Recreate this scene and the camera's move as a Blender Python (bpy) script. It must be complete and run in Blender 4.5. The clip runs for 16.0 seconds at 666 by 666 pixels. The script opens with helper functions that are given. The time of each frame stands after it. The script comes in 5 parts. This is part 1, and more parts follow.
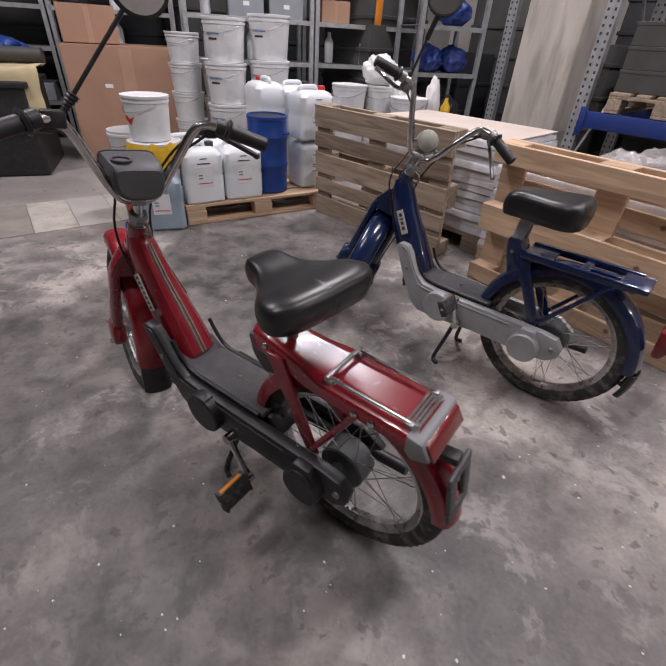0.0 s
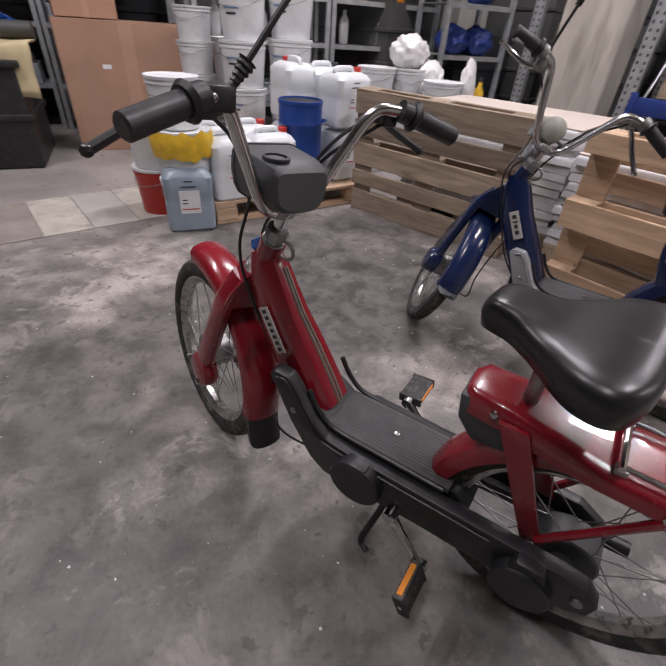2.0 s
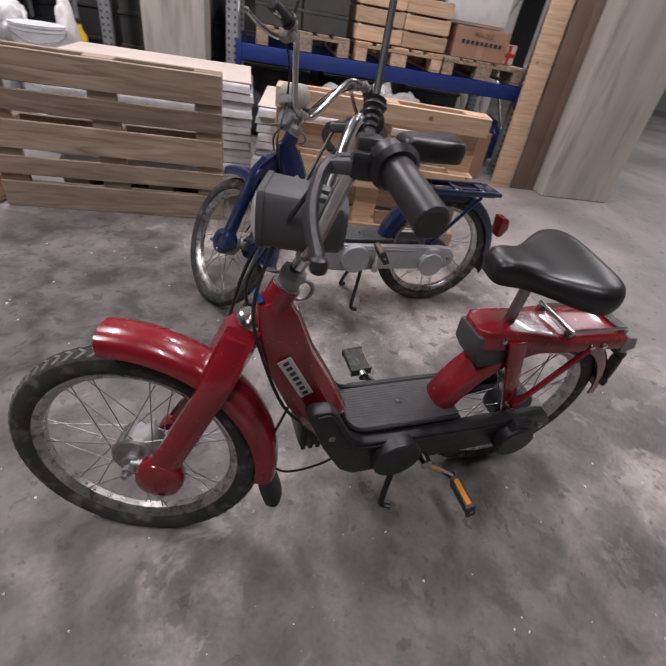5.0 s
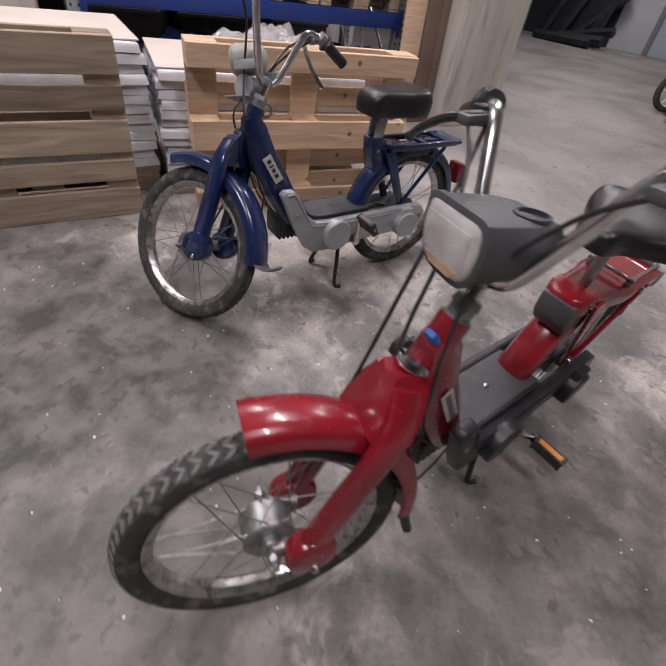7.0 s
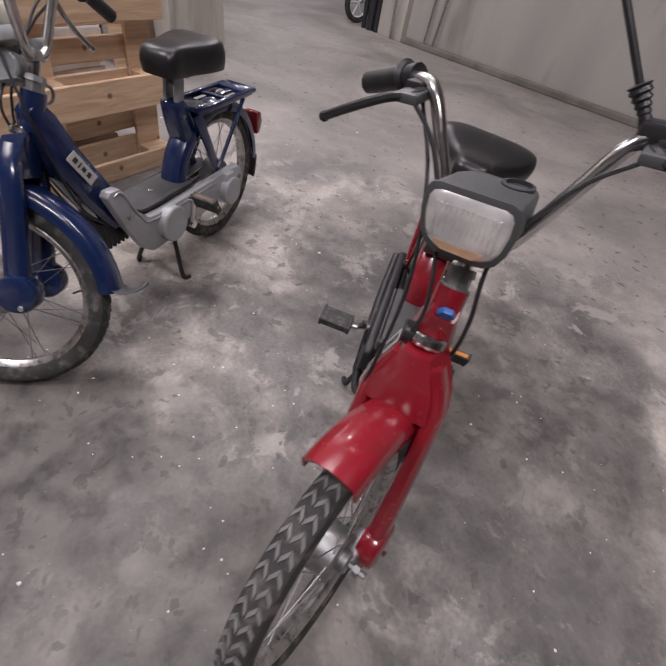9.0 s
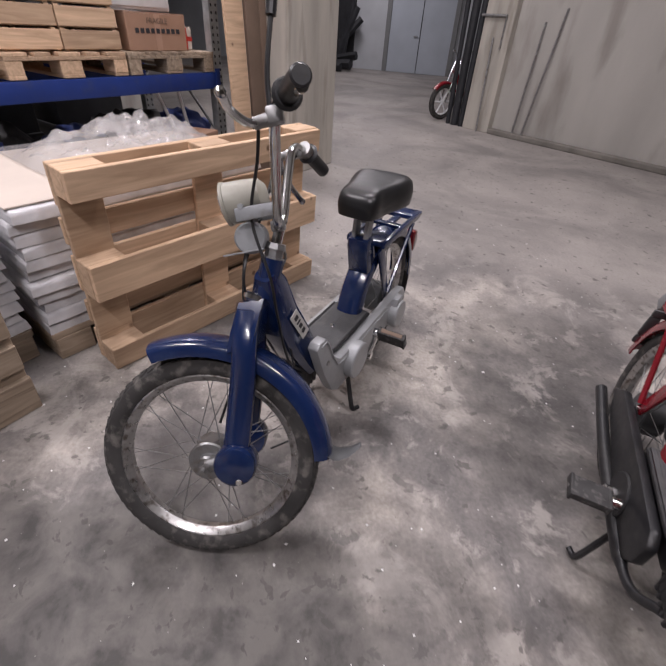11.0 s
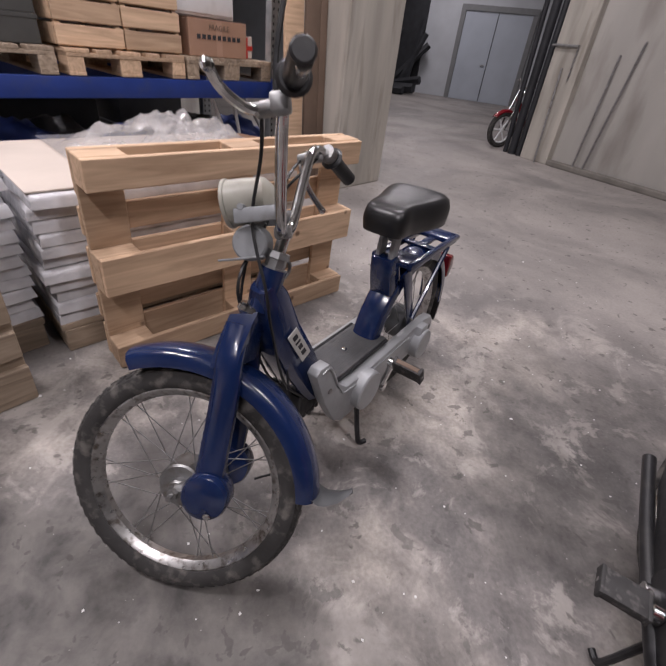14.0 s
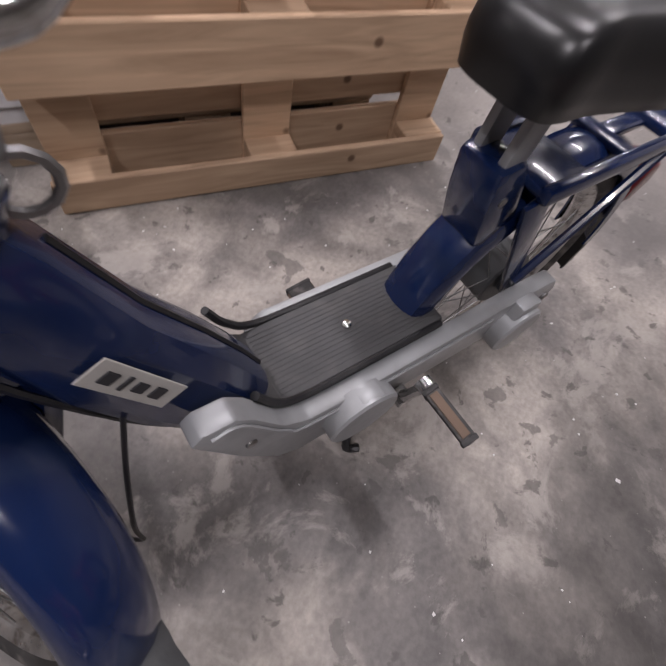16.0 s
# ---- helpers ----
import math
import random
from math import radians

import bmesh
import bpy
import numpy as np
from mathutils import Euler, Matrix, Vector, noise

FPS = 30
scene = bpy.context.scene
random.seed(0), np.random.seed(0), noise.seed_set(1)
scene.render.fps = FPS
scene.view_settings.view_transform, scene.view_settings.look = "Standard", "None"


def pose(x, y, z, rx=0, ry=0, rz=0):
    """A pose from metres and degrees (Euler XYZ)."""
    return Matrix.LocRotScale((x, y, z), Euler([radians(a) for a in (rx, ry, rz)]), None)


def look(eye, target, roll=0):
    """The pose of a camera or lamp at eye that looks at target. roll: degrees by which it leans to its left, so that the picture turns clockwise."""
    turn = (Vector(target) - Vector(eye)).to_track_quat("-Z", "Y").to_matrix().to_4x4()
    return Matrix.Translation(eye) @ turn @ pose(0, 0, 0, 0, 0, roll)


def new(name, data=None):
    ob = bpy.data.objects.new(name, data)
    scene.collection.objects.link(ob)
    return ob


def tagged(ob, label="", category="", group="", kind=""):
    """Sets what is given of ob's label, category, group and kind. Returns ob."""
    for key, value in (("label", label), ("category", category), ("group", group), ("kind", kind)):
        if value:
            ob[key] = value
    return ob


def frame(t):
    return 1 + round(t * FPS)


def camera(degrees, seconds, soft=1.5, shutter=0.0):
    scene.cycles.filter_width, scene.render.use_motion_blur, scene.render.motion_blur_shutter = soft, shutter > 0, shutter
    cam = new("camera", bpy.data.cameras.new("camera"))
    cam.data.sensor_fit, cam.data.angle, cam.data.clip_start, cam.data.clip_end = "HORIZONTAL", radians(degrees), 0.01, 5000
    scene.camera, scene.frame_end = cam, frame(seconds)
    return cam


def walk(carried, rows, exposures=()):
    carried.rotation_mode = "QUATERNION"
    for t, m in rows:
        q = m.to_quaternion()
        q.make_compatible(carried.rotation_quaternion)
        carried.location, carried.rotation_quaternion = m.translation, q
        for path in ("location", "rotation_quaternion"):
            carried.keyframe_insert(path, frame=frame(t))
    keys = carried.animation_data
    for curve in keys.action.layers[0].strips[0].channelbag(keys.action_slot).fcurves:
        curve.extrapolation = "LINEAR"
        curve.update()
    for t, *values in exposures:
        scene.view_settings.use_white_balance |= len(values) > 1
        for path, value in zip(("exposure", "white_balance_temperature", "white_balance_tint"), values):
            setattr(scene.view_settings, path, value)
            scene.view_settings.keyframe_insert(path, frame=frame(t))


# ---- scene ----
cam = camera(75.7, 16.0, shutter=0.5)
PATH = [
    (0, (0.335, 0.267, 1.204), (0.222, 1.912, 0.073), 3.6),
    (0.5, (0.237, 0.36, 1.184), (0.117, 1.997, 0.042), 2.5),
    (1, (0.111, 0.515, 1.146), (-0.015, 2.108, -0.057), 1.7),
    (1.5, (-0.009, 0.552, 1.141), (-0.111, 2.128, -0.087), 4.1),
    (2, (-0.166, 0.533, 1.126), (-0.171, 2.159, -0.039), 4.4),
    (2.5, (-0.281, 0.561, 1.110), (0.029, 2.18, -0.024), 7.4),
    (3, (-0.443, 0.689, 1.110), (0.048, 2.274, -0.007), 5.0),
    (3.5, (-0.542, 0.801, 1.141), (0.274, 2.186, -0.049), 9.8),
    (4, (-0.684, 0.815, 1.159), (0.459, 1.98, 0.004), 10.3),
    (4.2, (-0.704, 0.803, 1.157), (0.467, 1.936, -0.004), 10.5),
    (6.3, (-0.941, 1.204, 1.160), (0.522, 1.686, -0.115), 10.3),
    (6.5, (-0.945, 1.232, 1.161), (0.513, 1.686, -0.131), 10.8),
    (7, (-0.885, 1.408, 1.150), (0.57, 1.815, -0.161), 8.9),
    (7.5, (-0.792, 1.527, 1.154), (0.688, 1.735, -0.175), 7.7),
    (8, (-0.776, 1.533, 1.150), (0.704, 1.353, -0.183), 9.4),
    (8.5, (-0.788, 1.662, 1.160), (0.605, 1.19, -0.195), 11.4),
    (9, (-0.809, 1.776, 1.167), (0.538, 1.236, -0.209), 12.2),
    (9.5, (-0.743, 1.93, 1.152), (0.631, 1.413, -0.206), 12.8),
    (10, (-0.596, 2.088, 1.181), (0.859, 1.675, -0.127), 8.4),
    (12.3, (-0.424, 2.185, 1.215), (1.264, 1.958, 0.167), 5.5),
    (12.5, (-0.434, 2.18, 1.215), (1.256, 1.96, 0.168), 5.9),
    (13, (-0.448, 2.166, 1.205), (1.244, 1.988, 0.154), 5.8),
    (13.5, (-0.427, 2.139, 1.196), (1.259, 1.993, 0.131), 5.9),
    (14, (-0.341, 2.076, 1.155), (1.318, 1.974, 0.042), 7.0),
    (14.5, (-0.185, 2.052, 1.103), (1.385, 1.983, -0.135), 8.6),
    (15, (0.065, 2.039, 1.077), (1.493, 1.976, -0.322), 13.2),
    (15.5, (0.268, 1.973, 0.995), (1.531, 2.036, -0.554), 14.7),
    (16, (0.375, 1.931, 0.928), (1.445, 2.076, -0.756), 15.6),
]
walk(cam, [(t, look(eye, target, roll)) for t, eye, target, roll in PATH],
     [(0.0, 0.0), (4.0, -0.02), (6.5, 0.14), (10.0, 0.12), (13.0, 0.1), (16.0, -0.1)])

# ---- light ----
world = bpy.data.worlds.new("world")
scene.world = world
world.use_nodes = True
world.node_tree.nodes["Background"].inputs[0].default_value = (0.9, 0.95, 1.0, 1)
world.node_tree.nodes["Background"].inputs[1].default_value = 0.04

# room axes: U runs along the rack, V away from it; BU and BV likewise for the shelves at the back
U, V = Vector((0.743, -0.669, 0)).normalized(), Vector((0.669, 0.743, 0)).normalized()
BU, BV = Vector((0.42, -0.9075, 0)).normalized(), Vector((0.9075, 0.42, 0)).normalized()
UP = Vector((0, 0, 1))
ROOM = math.degrees(math.atan2(V.y, V.x))
BACK = math.degrees(math.atan2(BV.y, BV.x))


def uv(u, v, z=0.0):
    return U * u + V * v + UP * z


def back_uv(u, v, z=0.0):
    return BU * u + BV * v + UP * z


# ---- materials ----
def mat(name, base, rough=0.5, metal=0.0, var=0.15, scale=6.0, fine=60.0, bump=0.1, dirt=None, amount=0.0, coat=0.0, tall=1.0):
    """A surface with variation at a coarse and a fine scale, and patches of dirt or wear."""
    m = bpy.data.materials.new(name)
    m.use_nodes = True
    t = m.node_tree
    n, l = t.nodes, t.links
    b = n["Principled BSDF"]
    b.inputs["Metallic"].default_value = metal
    b.inputs["Coat Weight"].default_value = coat
    tc = n.new("ShaderNodeTexCoord")
    a = n.new("ShaderNodeTexNoise")
    a.inputs["Scale"].default_value, a.inputs["Detail"].default_value = scale, 6
    f = n.new("ShaderNodeTexNoise")
    f.inputs["Scale"].default_value, f.inputs["Detail"].default_value = fine, 4
    ms = n.new("ShaderNodeVectorMath")
    ms.operation = "MULTIPLY"
    ms.inputs[1].default_value = (1, 1, tall)
    l.new(tc.outputs["Object"], ms.inputs[0])
    l.new(ms.outputs[0], a.inputs["Vector"])
    l.new(tc.outputs["Object"], f.inputs["Vector"])
    r = n.new("ShaderNodeValToRGB")
    r.color_ramp.elements[0].position, r.color_ramp.elements[1].position = 0.3, 0.7
    r.color_ramp.elements[0].color = (*[c * (1 - var) for c in base], 1)
    r.color_ramp.elements[1].color = (*[min(1, c * (1 + var)) for c in base], 1)
    l.new(a.outputs[0], r.inputs[0])
    out = r.outputs[0]
    if dirt:
        k = n.new("ShaderNodeValToRGB")
        k.color_ramp.elements[0].position, k.color_ramp.elements[1].position = 0.52, 0.68
        k.color_ramp.elements[0].color, k.color_ramp.elements[1].color = (0, 0, 0, 1), (amount, amount, amount, 1)
        d = n.new("ShaderNodeTexNoise")
        d.inputs["Scale"].default_value, d.inputs["Detail"].default_value = scale * 1.7, 8
        l.new(ms.outputs[0], d.inputs["Vector"])
        l.new(d.outputs[0], k.inputs[0])
        x = n.new("ShaderNodeMix")
        x.data_type = "RGBA"
        x.inputs["B"].default_value = (*dirt, 1)
        l.new(k.outputs[0], x.inputs["Factor"])
        l.new(out, x.inputs["A"])
        out = x.outputs["Result"]
    l.new(out, b.inputs["Base Color"])
    mr = n.new("ShaderNodeMapRange")
    mr.inputs["To Min"].default_value, mr.inputs["To Max"].default_value = max(0.02, rough - 0.1), min(1, rough + 0.1)
    l.new(f.outputs[0], mr.inputs["Value"])
    l.new(mr.outputs[0], b.inputs["Roughness"])
    u = n.new("ShaderNodeBump")
    u.inputs["Strength"].default_value, u.inputs["Distance"].default_value = bump, 0.004
    l.new(f.outputs[0], u.inputs["Height"])
    l.new(u.outputs[0], b.inputs["Normal"])
    return m


def wood(name, base, dark):
    m = bpy.data.materials.new(name)
    m.use_nodes = True
    n, l = m.node_tree.nodes, m.node_tree.links
    b = n["Principled BSDF"]
    tc, oi = n.new("ShaderNodeTexCoord"), n.new("ShaderNodeObjectInfo")
    add = n.new("ShaderNodeVectorMath")
    add.operation = "MULTIPLY_ADD"
    add.inputs[1].default_value = (2.2, 26, 26)
    l.new(tc.outputs["Object"], add.inputs[0])
    sc = n.new("ShaderNodeMath")
    sc.operation = "MULTIPLY"
    sc.inputs[1].default_value = 40
    l.new(oi.outputs["Random"], sc.inputs[0])
    l.new(sc.outputs[0], add.inputs[2])
    g = n.new("ShaderNodeTexNoise")
    g.inputs["Scale"].default_value, g.inputs["Detail"].default_value, g.inputs["Distortion"].default_value = 1.0, 7, 1.4
    l.new(add.outputs[0], g.inputs["Vector"])
    r = n.new("ShaderNodeValToRGB")
    r.color_ramp.elements[0].position, r.color_ramp.elements[1].position = 0.3, 0.72
    r.color_ramp.elements[0].color, r.color_ramp.elements[1].color = (*dark, 1), (*base, 1)
    l.new(g.outputs[0], r.inputs[0])
    # knots
    v = n.new("ShaderNodeTexVoronoi")
    v.inputs["Scale"].default_value = 7
    l.new(tc.outputs["Object"], v.inputs["Vector"])
    kr = n.new("ShaderNodeValToRGB")
    kr.color_ramp.elements[0].position, kr.color_ramp.elements[1].position = 0.06, 0.12
    kr.color_ramp.elements[0].color, kr.color_ramp.elements[1].color = (0.35, 0.3, 0.28, 1), (1, 1, 1, 1)
    l.new(v.outputs["Distance"], kr.inputs[0])
    mu = n.new("ShaderNodeMix")
    mu.data_type, mu.blend_type = "RGBA", "MULTIPLY"
    mu.inputs["Factor"].default_value = 1
    l.new(r.outputs[0], mu.inputs["A"])
    l.new(kr.outputs[0], mu.inputs["B"])
    hs = n.new("ShaderNodeHueSaturation")
    mr = n.new("ShaderNodeMapRange")
    mr.inputs["To Min"].default_value, mr.inputs["To Max"].default_value = 0.72, 1.18
    l.new(oi.outputs["Random"], mr.inputs["Value"])
    l.new(mr.outputs[0], hs.inputs["Value"])
    l.new(mu.outputs["Result"], hs.inputs["Color"])
    l.new(hs.outputs[0], b.inputs["Base Color"])
    b.inputs["Roughness"].default_value = 0.75
    u = n.new("ShaderNodeBump")
    u.inputs["Strength"].default_value, u.inputs["Distance"].default_value = 0.35, 0.003
    l.new(g.outputs[0], u.inputs["Height"])
    l.new(u.outputs[0], b.inputs["Normal"])
    return m


def concrete_floor():
    m = bpy.data.materials.new("floor_concrete")
    m.use_nodes = True
    n, l = m.node_tree.nodes, m.node_tree.links
    b = n["Principled BSDF"]
    tc = n.new("ShaderNodeTexCoord")

    def noi(scale, detail, dist=0.0, rough=0.55):
        x = n.new("ShaderNodeTexNoise")
        for k, val in (("Scale", scale), ("Detail", detail), ("Distortion", dist), ("Roughness", rough)):
            x.inputs[k].default_value = val
        l.new(tc.outputs["Object"], x.inputs["Vector"])
        return x.outputs[0]

    def ramp(src, stops):
        x = n.new("ShaderNodeValToRGB")
        e = x.color_ramp.elements
        e[0].position, e[0].color = stops[0][0], (*stops[0][1], 1)
        e[1].position, e[1].color = stops[-1][0], (*stops[-1][1], 1)
        for p, c in stops[1:-1]:
            e.new(p).color = (*c, 1)
        l.new(src, x.inputs[0])
        return x.outputs[0]

    def mix(fac, a, c, kind="MIX"):
        x = n.new("ShaderNodeMix")
        x.data_type, x.blend_type = "RGBA", kind
        if isinstance(fac, float):
            x.inputs["Factor"].default_value = fac
        else:
            l.new(fac, x.inputs["Factor"])
        for s, k in ((a, "A"), (c, "B")):
            if isinstance(s, tuple):
                x.inputs[k].default_value = (*s, 1)
            else:
                l.new(s, x.inputs[k])
        return x.outputs["Result"]

    patch = noi(1.5, 9, 0.25, 0.58)
    col = ramp(patch, [(0.38, (0.13, 0.122, 0.12)), (0.47, (0.205, 0.19, 0.182)), (0.52, (0.29, 0.267, 0.248)), (0.6, (0.42, 0.385, 0.352))])
    col = mix(0.42, col, ramp(noi(6.5, 5, 0.6, 0.55), [(0.41, (0.4, 0.39, 0.385)), (0.59, (1.2, 1.18, 1.15))]), "MULTIPLY")
    col = mix(0.35, col, ramp(noi(70, 5), [(0.35, (0.55, 0.55, 0.55)), (0.65, (1.25, 1.25, 1.25))]), "MULTIPLY")
    # crisp-edged pale scuffs and dark blotches
    col = mix(ramp(noi(4.2, 10, 0.5, 0.66), [(0.545, (0, 0, 0)), (0.6, (0.5, 0.5, 0.5))]), col, (0.47, 0.435, 0.4))
    col = mix(ramp(noi(7.5, 8, 0.2, 0.6), [(0.36, (0.6, 0.6, 0.6)), (0.385, (0, 0, 0))]), col, (0.1, 0.093, 0.088))
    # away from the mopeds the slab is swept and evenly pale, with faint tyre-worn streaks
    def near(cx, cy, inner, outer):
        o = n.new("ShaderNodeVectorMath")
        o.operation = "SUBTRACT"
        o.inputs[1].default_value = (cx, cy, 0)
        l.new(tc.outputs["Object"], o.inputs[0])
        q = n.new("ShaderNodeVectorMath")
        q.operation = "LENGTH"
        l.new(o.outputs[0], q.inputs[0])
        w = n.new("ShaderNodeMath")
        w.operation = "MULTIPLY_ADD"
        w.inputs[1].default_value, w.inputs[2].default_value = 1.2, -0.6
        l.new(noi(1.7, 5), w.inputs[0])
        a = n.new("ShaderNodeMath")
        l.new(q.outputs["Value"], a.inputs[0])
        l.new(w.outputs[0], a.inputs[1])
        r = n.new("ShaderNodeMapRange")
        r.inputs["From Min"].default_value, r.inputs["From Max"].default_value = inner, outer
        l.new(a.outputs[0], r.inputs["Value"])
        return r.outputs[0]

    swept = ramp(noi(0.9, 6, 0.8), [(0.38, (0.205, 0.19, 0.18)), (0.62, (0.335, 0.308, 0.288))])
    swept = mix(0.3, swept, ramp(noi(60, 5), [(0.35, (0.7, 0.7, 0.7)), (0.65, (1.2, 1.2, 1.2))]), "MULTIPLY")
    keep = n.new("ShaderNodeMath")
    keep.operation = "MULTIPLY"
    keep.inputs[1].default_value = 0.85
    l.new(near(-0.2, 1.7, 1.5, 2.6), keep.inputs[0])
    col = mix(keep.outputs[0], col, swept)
    # damp stains, blotched with darker drops
    damp = ramp(noi(7.0, 7, 0.3, 0.6), [(0.38, (0.035, 0.032, 0.03)), (0.46, (0.072, 0.066, 0.062)), (0.6, (0.125, 0.115, 0.106))])
    damp = mix(ramp(noi(21, 3, 0.3), [(0.36, (0.7, 0.7, 0.7)), (0.4, (0, 0, 0))]), damp, (0.04, 0.036, 0.033))
    for cx, cy, size, deep in ((-0.3, 2.95, 0.75, 0.8), (-0.05, 2.5, 0.55, 0.7), (0.12, 2.2, 0.3, 0.5), (-0.6, 2.2, 0.65, 0.65), (-0.85, 1.75, 0.55, 0.5), (-1.5, 1.3, 0.8, 0.45), (-0.4, 0.75, 0.6, 0.5), (0.15, 0.75, 0.45, 0.5), (1.05, 0.9, 0.4, 0.4), (0.0, 1.83, 0.2, 0.6), (0.55, 1.25, 0.3, 0.5), (1.6, 2.5, 0.4, 0.4)):
        off = n.new("ShaderNodeVectorMath")
        off.operation = "SUBTRACT"
        off.inputs[1].default_value = (cx, cy, 0)
        l.new(tc.outputs["Object"], off.inputs[0])
        ln = n.new("ShaderNodeVectorMath")
        ln.operation = "LENGTH"
        l.new(off.outputs[0], ln.inputs[0])
        ad = n.new("ShaderNodeMath")
        ad.operation = "MULTIPLY_ADD"
        ad.inputs[1].default_value, ad.inputs[2].default_value = 0.8, -0.4
        l.new(noi(2.6, 6), ad.inputs[0])
        sm = n.new("ShaderNodeMath")
        l.new(ln.outputs["Value"], sm.inputs[0])
        l.new(ad.outputs[0], sm.inputs[1])
        st = ramp(sm.outputs[0], [(size - 0.12, (1, 1, 1)), (size, (0, 0, 0))])
        sf = n.new("ShaderNodeMath")
        sf.operation = "MULTIPLY"
        sf.inputs[1].default_value = deep
        l.new(st, sf.inputs[0])
        col = mix(sf.outputs[0], col, damp)
    # small white specks and dark spots
    v = n.new("ShaderNodeTexVoronoi")
    v.inputs["Scale"].default_value = 30
    l.new(tc.outputs["Object"], v.inputs["Vector"])
    col = mix(ramp(v.outputs["Distance"], [(0.03, (0.7, 0.7, 0.7)), (0.06, (0, 0, 0))]), col, mix(noi(3.0, 3), (0.1, 0.09, 0.08), (0.62, 0.6, 0.57)))
    col = mix(ramp(noi(16, 4, 0.3), [(0.33, (0.65, 0.65, 0.65)), (0.37, (0, 0, 0))]), col, (0.075, 0.07, 0.065))
    l.new(col, b.inputs["Base Color"])
    mr = n.new("ShaderNodeMapRange")
    mr.inputs["To Min"].default_value, mr.inputs["To Max"].default_value = 0.38, 0.8
    l.new(patch, mr.inputs["Value"])
    l.new(mr.outputs[0], b.inputs["Roughness"])
    u = n.new("ShaderNodeBump")
    u.inputs["Strength"].default_value, u.inputs["Distance"].default_value = 0.25, 0.004
    l.new(noi(90, 6), u.inputs["Height"])
    l.new(u.outputs[0], b.inputs["Normal"])
    return m


M_FLOOR = concrete_floor()
M_WALL = mat("wall_concrete", (0.40, 0.382, 0.355), 0.85, var=0.14, scale=1.5, fine=35, bump=0.4, dirt=(0.2, 0.178, 0.155), amount=0.6, tall=0.28)
M_KERB = mat("dusty_kerb", (0.2, 0.185, 0.165), 0.9, var=0.25, scale=4, fine=50, bump=0.4)
M_COL = mat("column_concrete", (0.44, 0.412, 0.365), 0.8, var=0.2, scale=5.5, fine=45, bump=0.5, dirt=(0.24, 0.215, 0.18), amount=0.6, tall=0.16)
M_FARWALL = mat("painted_block", (0.52, 0.54, 0.57), 0.7, var=0.08, scale=1.5)
M_PAVE = mat("brown_slab", (0.25, 0.225, 0.2), 0.85, var=0.2, scale=5, bump=0.3)
M_CEIL = mat("ceiling_concrete", (0.35, 0.34, 0.33), 0.9, var=0.12, scale=1.5)
M_RED = mat("red_paint", (0.215, 0.008, 0.017), 0.24, var=0.1, scale=9, bump=0.02, dirt=(0.16, 0.02, 0.02), amount=0.35, coat=0.5)
M_BLUE = mat("blue_paint", (0.006, 0.0155, 0.062), 0.2, var=0.15, scale=9, bump=0.03, dirt=(0.022, 0.036, 0.085), amount=0.5, coat=0.5)
M_SILVER = mat("silver_cover", (0.36, 0.37, 0.38), 0.42, metal=0.25, var=0.08, scale=12, dirt=(0.22, 0.22, 0.22), amount=0.3)
M_BLACK = mat("black_plastic", (0.014, 0.014, 0.016), 0.42, var=0.2, scale=14, bump=0.06, dirt=(0.05, 0.048, 0.045), amount=0.35)
M_VINYL = mat("black_vinyl", (0.012, 0.012, 0.013), 0.33, var=0.2, scale=8, fine=25, bump=0.01)
M_RUBBER = mat("tyre_rubber", (0.034, 0.032, 0.031), 0.8, var=0.3, scale=18, bump=0.25, dirt=(0.15, 0.138, 0.125), amount=0.75)
M_PEDAL = mat("pedal_rubber", (0.035, 0.034, 0.034), 0.7, var=0.3, scale=30, bump=0.2, dirt=(0.13, 0.12, 0.115), amount=0.7)
M_TREAD = mat("worn_tread", (0.16, 0.155, 0.15), 0.85, var=0.2, scale=30, bump=0.2)
M_CHROME = mat("chrome", (0.62, 0.62, 0.62), 0.16, metal=1.0, var=0.1, scale=25, bump=0.03, dirt=(0.28, 0.22, 0.17), amount=0.35)
M_RIM = mat("dull_rim_chrome", (0.5, 0.49, 0.48), 0.3, metal=0.9, var=0.25, scale=30, bump=0.1, dirt=(0.13, 0.105, 0.085), amount=0.85)
M_STEEL = mat("dull_steel", (0.33, 0.33, 0.33), 0.45, metal=0.9, var=0.2, scale=20, dirt=(0.16, 0.12, 0.09), amount=0.5)
M_DGREY = mat("dark_grey_plastic", (0.065, 0.067, 0.07), 0.5, var=0.1, scale=10, fine=180, bump=0.1)
M_ZINC = mat("grey_zinc", (0.27, 0.28, 0.29), 0.5, metal=0.3, var=0.15, scale=18, dirt=(0.14, 0.12, 0.1), amount=0.5)
M_GREYP = mat("grey_plastic", (0.2, 0.205, 0.21), 0.5, var=0.08, scale=10)
M_ORANGE = mat("orange_reflector", (0.75, 0.26, 0.03), 0.3, var=0.1)
M_TAIL = mat("red_lens", (0.16, 0.008, 0.01), 0.2, var=0.1, coat=0.5)
M_LENS = mat("lamp_lens", (0.66, 0.65, 0.64), 0.2, metal=0.45, var=0.25, scale=22, bump=0.04, coat=0.8)
M_AMBER = mat("pale_amber_glass", (0.62, 0.4, 0.24), 0.25, var=0.2, scale=20, coat=0.5)
M_CREAM = mat("cream_paint", (0.36, 0.35, 0.3), 0.45, var=0.1, scale=9, dirt=(0.25, 0.22, 0.17), amount=0.4)
